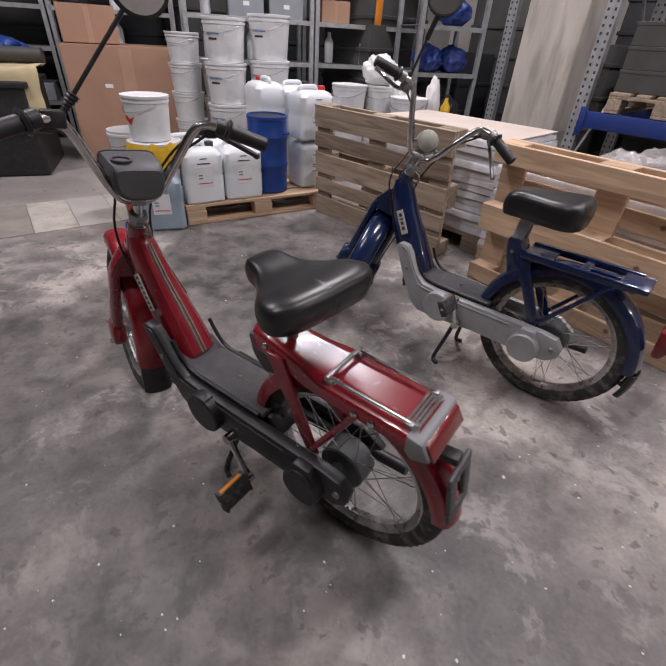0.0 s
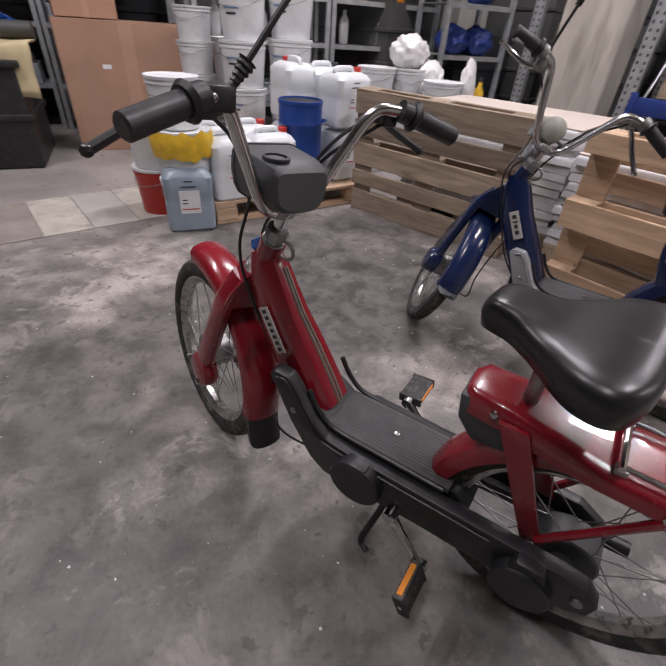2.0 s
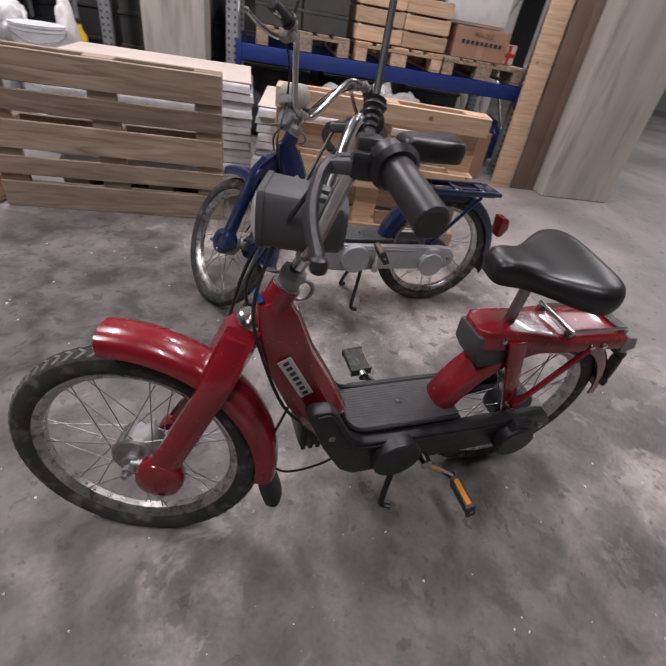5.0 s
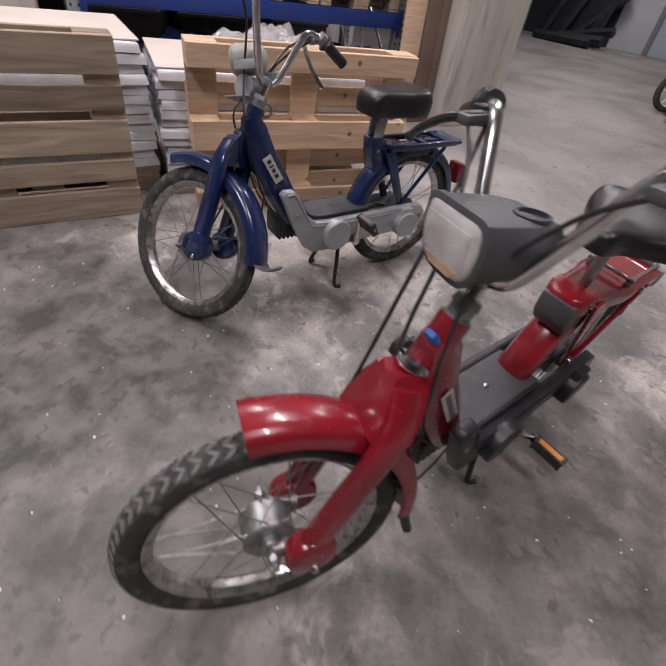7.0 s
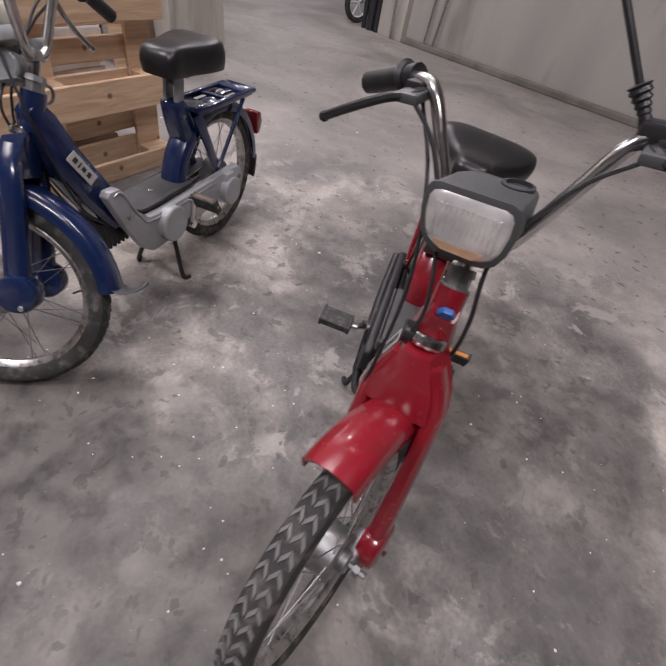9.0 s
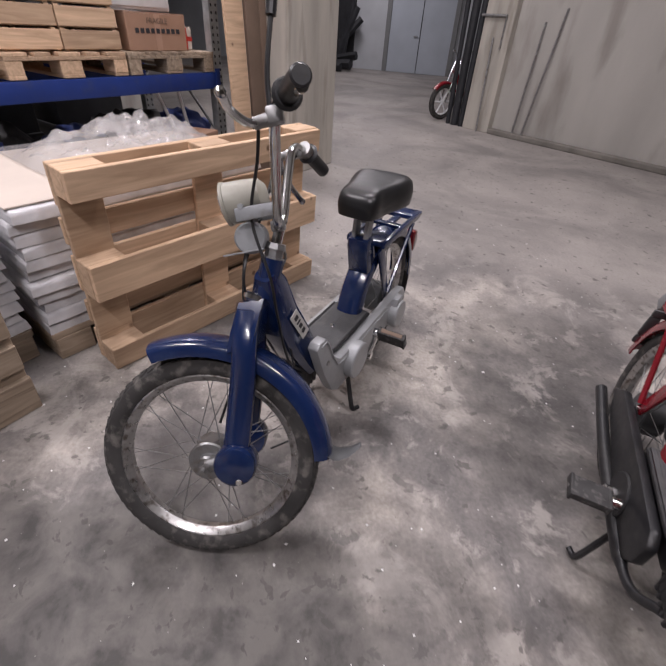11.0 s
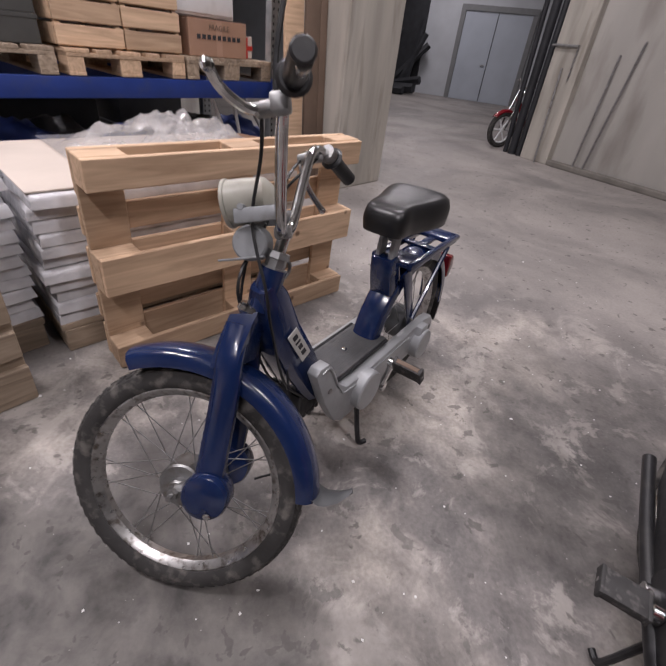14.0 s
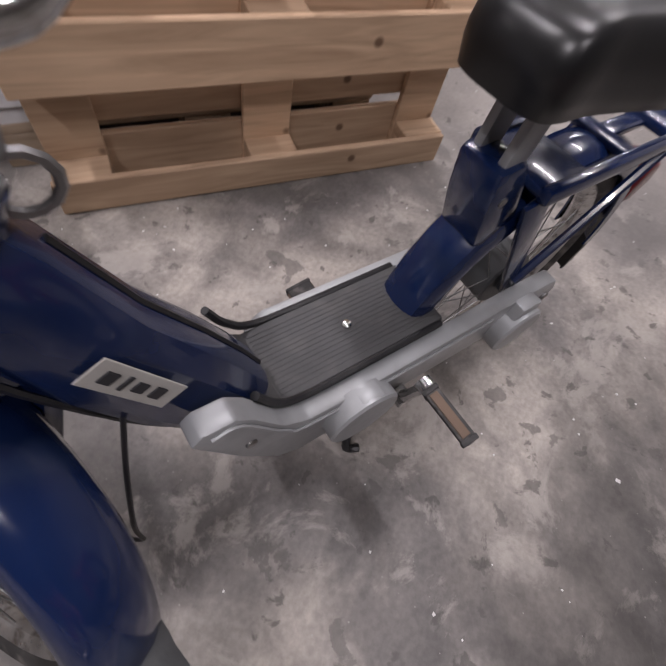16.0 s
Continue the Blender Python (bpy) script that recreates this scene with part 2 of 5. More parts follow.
M_MAT = mat("ribbed_rubber_mat", (0.06, 0.06, 0.062), 0.7, var=0.15, scale=9, bump=0.15, dirt=(0.12, 0.115, 0.11), amount=0.4)
M_TRIM = mat("worn_trim", (0.2, 0.165, 0.14), 0.45, metal=0.3, var=0.2, scale=30)
M_PLATE = mat("silver_sticker", (0.5, 0.49, 0.46), 0.4, var=0.08, scale=15, dirt=(0.3, 0.28, 0.24), amount=0.3)
M_BADGE = mat("blue_badge", (0.03, 0.12, 0.4), 0.3)
M_WOOD = wood("pallet_wood_new", (0.68, 0.485, 0.325), (0.44, 0.295, 0.19))
M_WOODOLD = wood("pallet_wood_weathered", (0.45, 0.355, 0.265), (0.22, 0.165, 0.115))
M_WHITE = mat("white_plastic", (0.74, 0.75, 0.76), 0.42, var=0.05, scale=5, dirt=(0.55, 0.55, 0.54), amount=0.4)
M_JUG = mat("milky_plastic", (0.70, 0.73, 0.75), 0.35, var=0.06, scale=4)
M_LIQUID = mat("bluish_canister", (0.26, 0.32, 0.38), 0.35, var=0.15, scale=4)
M_DRUM = mat("blue_drum_plastic", (0.01, 0.045, 0.22), 0.35, var=0.08, scale=6)
M_YELLOW = mat("yellow_bag", (0.72, 0.45, 0.03), 0.45, var=0.15, scale=20, bump=0.5)
M_REDP = mat("red_plastic", (0.5, 0.035, 0.025), 0.4, var=0.08)
M_BLUEINK = mat("label_blue", (0.08, 0.2, 0.38), 0.5)
M_INK = mat("dark_print", (0.03, 0.03, 0.035), 0.6)
M_CARD = mat("cardboard", (0.36, 0.215, 0.145), 0.85, var=0.07, scale=3, fine=90, dirt=(0.3, 0.17, 0.11), amount=0.4)
M_TAPE = mat("brown_tape", (0.41, 0.25, 0.175), 0.4, var=0.05)
M_CARDL = mat("light_cardboard", (0.56, 0.49, 0.43), 0.85, var=0.07, scale=3)
M_FILM = mat("stretch_film", (0.66, 0.66, 0.68), 0.16, var=0.2, scale=9, fine=18, bump=1.0, coat=0.7)
M_BEAM = mat("blue_beam_paint", (0.012, 0.035, 0.19), 0.45, var=0.1, scale=6, dirt=(0.05, 0.06, 0.12), amount=0.3)
M_GALV = mat("galvanised_steel", (0.46, 0.48, 0.49), 0.45, metal=0.7, var=0.2, scale=14)
M_BIN = mat("grey_bin", (0.055, 0.055, 0.052), 0.6, var=0.15, scale=6)
M_LBIN = mat("light_grey_bin", (0.24, 0.26, 0.28), 0.55, var=0.1, scale=6)
M_BAG = mat("white_bag", (0.72, 0.71, 0.70), 0.4, var=0.1, scale=12, bump=0.5)
# for dark goods, and for the shade painted as the far opening
M_DARK = mat("dark_goods_and_shade", (0.02, 0.021, 0.025), 0.6, var=0.3, scale=5)
M_BROWN = mat("brown_timber", (0.16, 0.11, 0.08), 0.8, var=0.2, scale=3)
M_CLOTH = mat("beige_cloth", (0.5, 0.42, 0.25), 0.9, var=0.12, scale=6, bump=0.3)
M_DOOR = mat("door_paint", (0.44, 0.48, 0.54), 0.5, var=0.05, scale=2)
M_GREEN = mat("green_sheet", (0.3, 0.55, 0.28), 0.6)


# ---- mesh helpers ----
def part(name, bm, material, parent=None, label="", smooth=35):
    me = bpy.data.meshes.new(name)
    bmesh.ops.recalc_face_normals(bm, faces=bm.faces)
    if smooth:
        for f in bm.faces:
            f.smooth = True
        for e in bm.edges:
            if len(e.link_faces) == 2 and e.calc_face_angle(0) > radians(smooth):
                e.smooth = False
    bm.to_mesh(me)
    bm.free()
    me.materials.append(material)
    ob = new(name, me)
    if parent:
        ob.parent = parent
    if label:
        ob["label"] = label
    return ob


def thing(name, m, label, category, group=""):
    ob = new(name)
    ob.matrix_world = m
    ob.empty_display_size = 0.1
    return tagged(ob, label, category, group)


def moved(bm, m):
    bmesh.ops.transform(bm, matrix=m, verts=bm.verts)
    return bm


def joined(*bms):
    out = bms[0]
    for b in bms[1:]:
        me = bpy.data.meshes.new("tmp")
        b.to_mesh(me)
        b.free()
        out.from_mesh(me)
        bpy.data.meshes.remove(me)
    return out


def bevel(bm, w, seg=2, angle=30):
    es = [e for e in bm.edges if len(e.link_faces) == 2 and e.calc_face_angle(0) > radians(angle)]
    if w and es:
        bmesh.ops.bevel(bm, geom=es, offset=w, segments=seg, affect="EDGES", profile=0.5)
    return bm


def box(sx, sy, sz, x=0, y=0, z=0, bev=0.0, seg=2):
    """A box with its centre at x, y and its base at z."""
    bm = bmesh.new()
    bmesh.ops.create_cube(bm, size=1)
    moved(bm, Matrix.Translation((x, y, z + sz / 2)) @ Matrix.Diagonal((sx, sy, sz, 1)))
    return bevel(bm, bev, seg)


def tube(pts, r, n=10, closed=False):
    bm = bmesh.new()
    pts = [Vector(p) for p in pts]
    rs = r if isinstance(r, (list, tuple)) else [r] * len(pts)
    rings = []
    ref = None
    for i, p in enumerate(pts):
        a = pts[i - 1] if i or closed else p
        b = pts[(i + 1) % len(pts)] if i < len(pts) - 1 or closed else p
        d = (b - a).normalized()
        if ref is None:
            ref = d.orthogonal().normalized()
        ref = (ref - d * ref.dot(d)).normalized()
        s = d.cross(ref)
        rings.append([bm.verts.new(p + (ref * math.cos(2 * math.pi * k / n) + s * math.sin(2 * math.pi * k / n)) * rs[i]) for k in range(n)])
    m = len(rings)
    for i in range(m if closed else m - 1):
        A, C = rings[i], rings[(i + 1) % m]
        for k in range(n):
            bm.faces.new((A[k], A[(k + 1) % n], C[(k + 1) % n], C[k]))
    if not closed:
        bm.faces.new(rings[0])
        bm.faces.new(rings[-1])
    return bm


def smoothed(pts, steps=5):
    """Points along a smooth curve through pts."""
    p = [Vector(q) for q in pts]
    p = [p[0] * 2 - p[1]] + p + [p[-1] * 2 - p[-2]]
    out = []
    for i in range(1, len(p) - 2):
        for k in range(steps):
            t = k / steps
            out.append(0.5 * (2 * p[i] + (p[i + 1] - p[i - 1]) * t + (2 * p[i - 1] - 5 * p[i] + 4 * p[i + 1] - p[i + 2]) * t * t + (3 * p[i] - p[i - 1] - 3 * p[i + 1] + p[i + 2]) * t ** 3))
    return out + [p[-2]]


def prism(poly, y0, y1, bev=0.0, seg=2):
    """A polygon in the xz plane, made thick from y0 to y1."""
    bm = bmesh.new()
    a = [bm.verts.new((x, y0, z)) for x, z in poly]
    b = [bm.verts.new((x, y1, z)) for x, z in poly]
    bm.faces.new(a)
    bm.faces.new(b)
    for i in range(len(poly)):
        j = (i + 1) % len(poly)
        bm.faces.new((a[i], a[j], b[j], b[i]))
    bmesh.ops.recalc_face_normals(bm, faces=bm.faces)
    return bevel(bm, bev, seg)


def loft(rings, caps=True, closed=True):
    bm = bmesh.new()
    rs = [[bm.verts.new(p) for p in r] for r in rings]
    n = len(rs[0])
    for a, b in zip(rs, rs[1:]):
        for k in range(n if closed else n - 1):
            bm.faces.new((a[k], a[(k + 1) % n], b[(k + 1) % n], b[k]))
    if caps and closed:
        bm.faces.new(rs[0])
        bm.faces.new(rs[-1])
    return bm


def lathe(profile, n=24, m=None):
    """A profile of (radius, height) turned about z."""
    bm = loft([[(max(r, 0.0005) * math.cos(2 * math.pi * k / n), max(r, 0.0005) * math.sin(2 * math.pi * k / n), z) for k in range(n)] for r, z in profile])
    return moved(bm, m) if m else bm


def disc(r, y0, y1, x, z, n=28, bev=0.004):
    """A short cylinder along y, with rounded rims."""
    s = 1 if y1 > y0 else -1
    p = [(r, y0), (r, y1 - s * bev), (r - bev, y1)]
    return loft([[(x + q * math.cos(2 * math.pi * k / n), y, z + q * math.sin(2 * math.pi * k / n)) for k in range(n)] for q, y in p])


def writing(name, text, size, m, material, parent, bold=0.0):
    cu = bpy.data.curves.new(name, "FONT")
    cu.body, cu.size, cu.align_x, cu.align_y, cu.extrude, cu.offset = text, size, "CENTER", "CENTER", 0.0006, bold
    tmp = bpy.data.objects.new("tmp", cu)
    scene.collection.objects.link(tmp)
    bpy.context.view_layer.update()
    me = bpy.data.meshes.new_from_object(tmp.evaluated_get(bpy.context.evaluated_depsgraph_get()))
    bpy.data.objects.remove(tmp)
    me.materials.clear()
    me.materials.append(material)
    ob = new(name, me)
    ob.parent = parent
    ob.matrix_local = m
    return ob


# ---- the hall ----
def structure(name, bm, material, label):
    return tagged(part(name, bm, material, None, label, smooth=0), label, "", "", "structure")


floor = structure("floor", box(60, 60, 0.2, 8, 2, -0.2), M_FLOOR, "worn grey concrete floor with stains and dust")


def room_box(u0, u1, v0, v1, z0, z1, bev=0.0, axis=None):
    """A box between two corners given along the room's axes."""
    b = box(u1 - u0, v1 - v0, z1 - z0, (u0 + u1) / 2, (v0 + v1) / 2, z0, bev)
    axis = axis or U
    return moved(b, pose(0, 0, 0, 0, 0, math.degrees(math.atan2(axis.y, axis.x))))


# the south wall runs along W and ends at a pier; n is measured into the wall
PIER, W = Vector((6.62, -0.95, 0)), Vector((0.857, 0.515, 0)).normalized()
WN = Vector((W.y, -W.x, 0))


def along(sv, n, z=0.0):
    return PIER + W * sv + WN * n + UP * z


def wall_box(s0, s1, n0, n1, z0, z1, bev=0.0):
    b = box(s1 - s0, n1 - n0, z1 - z0, (s0 + s1) / 2, -(n0 + n1) / 2, z0, bev)
    return moved(b, Matrix.Translation(PIER) @ pose(0, 0, 0, 0, 0, math.degrees(math.atan2(W.y, W.x))))


# the far wall with its door: D runs along it
DOOR, D = Vector((16.65, -3.0, 0)), Vector((0.43, 0.903, 0)).normalized()


def far_box(d0, d1, n0, n1, z0, z1, bev=0.0):
    b = box(d1 - d0, n1 - n0, z1 - z0, (d0 + d1) / 2, -(n0 + n1) / 2, z0, bev)
    return moved(b, Matrix.Translation(DOOR) @ pose(0, 0, 0, 0, 0, math.degrees(math.atan2(D.y, D.x))))


structure("ceiling", room_box(-14, 20, -11, 26, 4.6, 4.8), M_CEIL, "bare grey concrete ceiling")
structure("wall_south", wall_box(-18, -0.35, 0.13, 0.45, 0, 4.6), M_WALL, "pale concrete wall with dark runs of damp")
structure("wall_end_pier", wall_box(-0.35, 0.12, 0.02, 0.46, 0, 4.6, 0.01), M_COL, "rough concrete pier at the end of the wall")
structure("kerb", wall_box(-18, -0.36, 0, 0.126, 0, 0.07, 0.012), M_KERB, "low dusty concrete kerb along the wall")
structure("wall_north", room_box(-8.25, -7.95, -12, 14, 0, 4.6, axis=BU), M_WALL, "dim concrete wall behind the shelves")
structure("wall_west", room_box(-14, 20, -11.3, -11, 0, 4.6), M_WALL, "plain concrete wall")
structure("wall_east", room_box(-14, 20, 25.7, 26, 0, 4.6), M_WALL, "plain concrete wall far off")
structure("wall_back_of_rack", room_box(-4.6, 2.1, 7.0, 7.2, 0, 4.6), M_WALL, "concrete wall behind the pallet rack")
far = structure("wall_far", far_box(-16, 18, 0, 0.2, 0, 4.6), M_FARWALL, "pale painted block wall in the dim end of the hall")
for u0, u1, v0, v1 in ((-2.257, -1.738, 4.78, 5.2), (1.505, 2.227, 4.03, 4.62)):
    structure("column", room_box(u0, u1, v0, v1, 0, 4.6, 0.012), M_COL, "square concrete column with board marks")
d = structure("door_1", far_box(-1.05, 1.05, -0.06, -0.004, 0, 2.5, 0.01), M_DOOR, "large pale blue-grey double door, closed")
part("door_frame", joined(far_box(-1.2, -1.05, -0.1, -0.004, 0, 2.5), far_box(1.05, 1.2, -0.1, -0.004, 0, 2.5), far_box(-1.2, 1.2, -0.1, -0.004, 2.504, 2.66)), M_GREYP, d)
part("door_gap", far_box(-0.012, 0.012, -0.068, -0.061, 0.02, 2.48), M_DARK, d)
part("door_handle", far_box(0.08, 0.2, -0.1, -0.061, 1.05, 1.08), M_STEEL, d)

for i, (x, y, ang, power) in enumerate(((0.2, 4.6, ROOM, 88), (-2.6, 2.6, ROOM, 72), (1.9, 1.6, ROOM, 60), (-1.2, 0.0, ROOM, 45), (4.2, 4.2, ROOM, 62), (5.2, 0.2, ROOM, 45), (9.5, 1.0, ROOM, 60), (15.0, -0.5, ROOM, 62))):
    lamp = thing("ceiling_lamp", pose(x, y, 4.52, 0, 0, ang), "long white tube lamp hung under the ceiling", "lamp", "ceiling lamps")
    part("housing", box(1.55, 0.12, 0.06, 0, 0, 0.02, 0.01), M_WHITE, lamp)
    a = bpy.data.lights.new("tube_light", "AREA")
    a.shape, a.size, a.size_y, a.energy, a.color = "RECTANGLE", 1.5, 0.1, power * 1.4, (0.99, 0.92, 0.972)
    t = new("tube_light", a)
    t.parent = lamp


# ---- the two mopeds: x forward, y to the left, z up, origin under the footboard's screw ----
AXLE_R = Vector((-0.378, 0, 0.268))


def arc(c, r, a0, a1, n, w, drop, m=None, tip=0.0):
    """A mudguard: a domed strip round c from a0 to a1 degrees, w half wide, with sides drop deep."""
    rings = []
    for i in range(n + 1):
        a = radians(a0 + (a1 - a0) * i / n)
        q = r + tip * (1 - i / n) ** 2
        ring = []
        for y, h in ((-1, -1), (-1, -0.35), (-0.82, 0.02), (-0.45, 0.22), (0, 0.3), (0.45, 0.22), (0.82, 0.02), (1, -0.35), (1, -1), (0.9, -1), (0.9, -0.4), (0.4, 0.1), (0, 0.18), (-0.4, 0.1), (-0.9, -0.4), (-0.9, -1)):
            k = q + h * drop
            ring.append((c.x + k * math.cos(a), y * w, c.z + k * math.sin(a)))
        rings.append(ring)
    b = loft(rings)
    return moved(b, m) if m else b


def wheel(moped, c, m, front, tread):
    """A spoked wheel at c: rim with tyre, hub and spokes under it."""
    n = 56
    W = m

    def ring(section):
        bm = bmesh.new()
        rs = [[bm.verts.new((c.x + (r) * math.cos(2 * math.pi * k / n), y, c.z + r * math.sin(2 * math.pi * k / n))) for r, y in section] for k in range(n)]
        for k in range(n):
            a, b = rs[k], rs[(k + 1) % n]
            for j in range(len(section)):
                i = (j + 1) % len(section)
                bm.faces.new((a[j], a[i], b[i], b[j]))
        return moved(bm, W)
    rim = part("wheel", ring([(0.222, -0.019), (0.222, 0.019), (0.216, 0.021), (0.208, 0.016), (0.2, 0.008), (0.2, -0.008), (0.208, -0.016), (0.216, -0.021)]), M_RIM, moped, "spoked wheel with a dull chrome rim")
    part("tyre", ring([(0.218, 0.019), (0.224, 0.024), (0.24, 0.029), (0.256, 0.024), (0.265, 0.012), (0.268, 0), (0.265, -0.012), (0.256, -0.024), (0.24, -0.029), (0.224, -0.024), (0.218, -0.019)]), M_RUBBER, rim, "dusty black rubber tyre")
    bm = bmesh.new()
    cnt = 62
    for k in range(cnt):
        for s in (-1, 1):
            for lane in (0, 1):
                a0 = 2 * math.pi * (k + 0.5 * lane) / cnt
                y0, y1 = (0.0015, 0.011) if lane == 0 else (0.012, 0.021)
                da = 0.055 if lane == 0 else -0.055
                q = []
                for y, a in ((y0, a0), (y1, a0 + da), (y1, a0 + da + 0.036), (y0, a0 + 0.036)):
                    for h in (0.0, 0.0032):
                        r = 0.2675 - (y / 0.029) ** 2 * 0.016 + h - 0.0008
                        q.append(bm.verts.new((c.x + r * math.cos(a), s * y, c.z + r * math.sin(a))))
                for f in ((0, 2, 4, 6), (1, 3, 5, 7), (0, 2, 3, 1), (2, 4, 5, 3), (4, 6, 7, 5), (6, 0, 1, 7)):
                    bm.faces.new([q[i] for i in f])
    part("tread", moved(bm, W), tread, rim, "raised zigzag tread blocks", 0)
    hub = joined(disc(0.05 if front else 0.062, 0, 0.032, c.x, c.z), disc(0.05 if front else 0.062, 0, -0.032, c.x, c.z), disc(0.022, 0.03, 0.05, c.x, c.z), disc(0.022, -0.03, -0.05, c.x, c.z))
    part("hub", moved(hub, m), M_STEEL if front else M_DGREY, rim, "grey brake hub" if front else "dark greasy rear hub")
    part("axle", moved(joined(tube([(c.x, -0.085, c.z), (c.x, 0.085, c.z)], 0.006), tube([(c.x, 0.06, c.z), (c.x, 0.072, c.z)], 0.012, 6), tube([(c.x, -0.06, c.z), (c.x, -0.072, c.z)], 0.012, 6)), m), M_STEEL, rim)
    shared = {}
    for k in range(28):
        s, lean = (1 if k % 2 else -1), (1 if k % 4 < 2 else -1)
        key = (s, lean)
        if key not in shared:
            b = tube([(0.046, s * 0.024, lean * 0.02 * -1), (0.203 * math.cos(lean * 0.26), s * 0.004, 0.203 * math.sin(lean * 0.26))], 0.0013, 5)
            shared[key] = part("spoke", b, M_STEEL, rim)
            ob = shared[key]
        else:
            ob = new("spoke", shared[key].data)
            ob.parent = rim
        ob.matrix_local = m @ Matrix.Translation(c) @ Matrix.Rotation(2 * math.pi * k / 28, 4, "Y")
    return rim


def saddle(moped, x, z, yaw, length, rear, nose, skirt, label, post, sag=0.012, dome=0.016):
    """A padded saddle with its nose at +x: a skirt, a rounded shoulder and a dished top."""
    half = [(0.5, 0.0), (0.495, nose * 0.5), (0.46, nose * 0.86), (0.38, nose), *[(a, nose + (rear - nose) * k) for a, k in ((0.26, 0.07), (0.13, 0.28), (0.02, 0.51), (-0.1, 0.79), (-0.22, 0.97))], (-0.34, rear), (-0.43, rear * 0.9), (-0.485, rear * 0.66), (-0.5, rear * 0.33), (-0.503, 0.0)]
    half = [(q.x, q.y) for q in smoothed([(a, w, 0) for a, w in half], 3)] + [(-0.503, 0.0)]
    pts = half + [(a, -w) for a, w in reversed(half[1:-1])]
    rings = []
    for k, h in ((0.93, -skirt), (0.97, -skirt * 0.96), (1.0, -skirt * 0.5), (1.0, -0.014), (0.985, -0.003), (0.945, dome * 0.45), (0.86, dome * 0.8), (0.7, dome * 0.95), (0.45, dome), (0.2, dome)):
        ring = []
        for a, w in pts:
            q = -0.06 + (a + 0.06) * k
            top = h > -0.02
            dip = sag * math.exp(-((q - 0.08) / 0.22) ** 2) + 0.010 * max(0.0, q - 0.25) if top else 0.0
            up = 0.016 * max(0.0, -q - 0.1) if top else 0.0
            ring.append((q * length, w * k, h - dip + up - 0.02 * length * q))
        rings.append(ring)
    b = loft(rings)
    part("saddle", moved(b, pose(x, 0, z, 0, 0, yaw)), M_VINYL, moped, label, 60)
    part("saddle_pan", moved(prism([(-0.35 * length, -skirt), (0.35 * length, -skirt), (0.3 * length, -skirt + 0.012), (-0.3 * length, -skirt + 0.012)], -0.035, 0.035), pose(x, 0, z, 0, 0, yaw)), M_STEEL, moped)
    for sy in (-1, 1):
        part("spring", moved(tube([(-0.25 * length, sy * 0.05, -skirt - 0.005), (0.1 * length, sy * 0.03, -skirt - 0.012)], 0.006, 8), pose(x, 0, z, 0, 0, yaw)), M_STEEL, moped)
    part("seat_post", tube([post, (x + 0.012, 0, z - skirt + 0.012)], 0.0125, 14), M_STEEL, moped, "dull steel seat post")
    part("seat_clamp", tube([(x + 0.012, -0.03, z - skirt - 0.008), (x + 0.012, 0.03, z - skirt - 0.008)], 0.014, 10), M_STEEL, moped)


def pedal(moped, pivot, side, ang, tilt, red):
    s = 1 if side > 0 else -1
    a = radians(ang)
    end = Vector((pivot[0] + 0.115 * math.cos(a), 0, pivot[1] + 0.115 * math.sin(a)))
    crank = part("crank", joined(tube(smoothed([(pivot[0], s * 0.115, pivot[1]), (pivot[0] + 0.05 * math.cos(a), s * 0.128, pivot[1] + 0.05 * math.sin(a)), (end.x, s * 0.142, end.z)], 4), [0.011] * 3 + [0.009] * 4 + [0.011] * 2, 8), disc(0.016, s * 0.10, s * 0.128, pivot[0], pivot[1], 16, 0.002), disc(0.014, s * 0.132, s * 0.15, end.x, end.z, 16, 0.002)), M_CHROME, moped, "bent chrome crank arm")
    at = Matrix.Translation((end.x, s * 0.195, end.z)) @ pose(0, 0, 0, 0, tilt, 0)
    p = part("pedal", moved(joined(box(0.056, 0.088, 0.022, 0, 0, -0.011, 0.003), box(0.060, 0.008, 0.025, 0, 0.041, -0.0125, 0.002), box(0.060, 0.008, 0.025, 0, -0.041, -0.0125, 0.002)), at), M_PEDAL, moped, "worn rubber block pedal")
    part("spindle", moved(tube([(0, -s * 0.055, 0), (0, s * 0.046, 0)], 0.0055, 8), at), M_CHROME, p)
    for q in (-1, 1) if s > 0 or not red else (-1,):
        part("reflector", moved(box(0.003, 0.07, 0.013, q * 0.0285, 0, -0.0065, 0.001, 1), at), M_ORANGE if red else M_BROWN, p, "orange reflector" if red else "dull brown reflector")


# outline of the rectangular headlamp, wide above and bowed below
LAMP_FACE = [(a * side, b) for side, turn in ((1, 1), (-1, -1)) for a, b in ((0.3, -1.0), (0.58, -0.94), (0.8, -0.74), (0.93, -0.4), (1.0, 0.2), (0.98, 0.72), (0.9, 0.92), (0.72, 1.0))[::turn]]


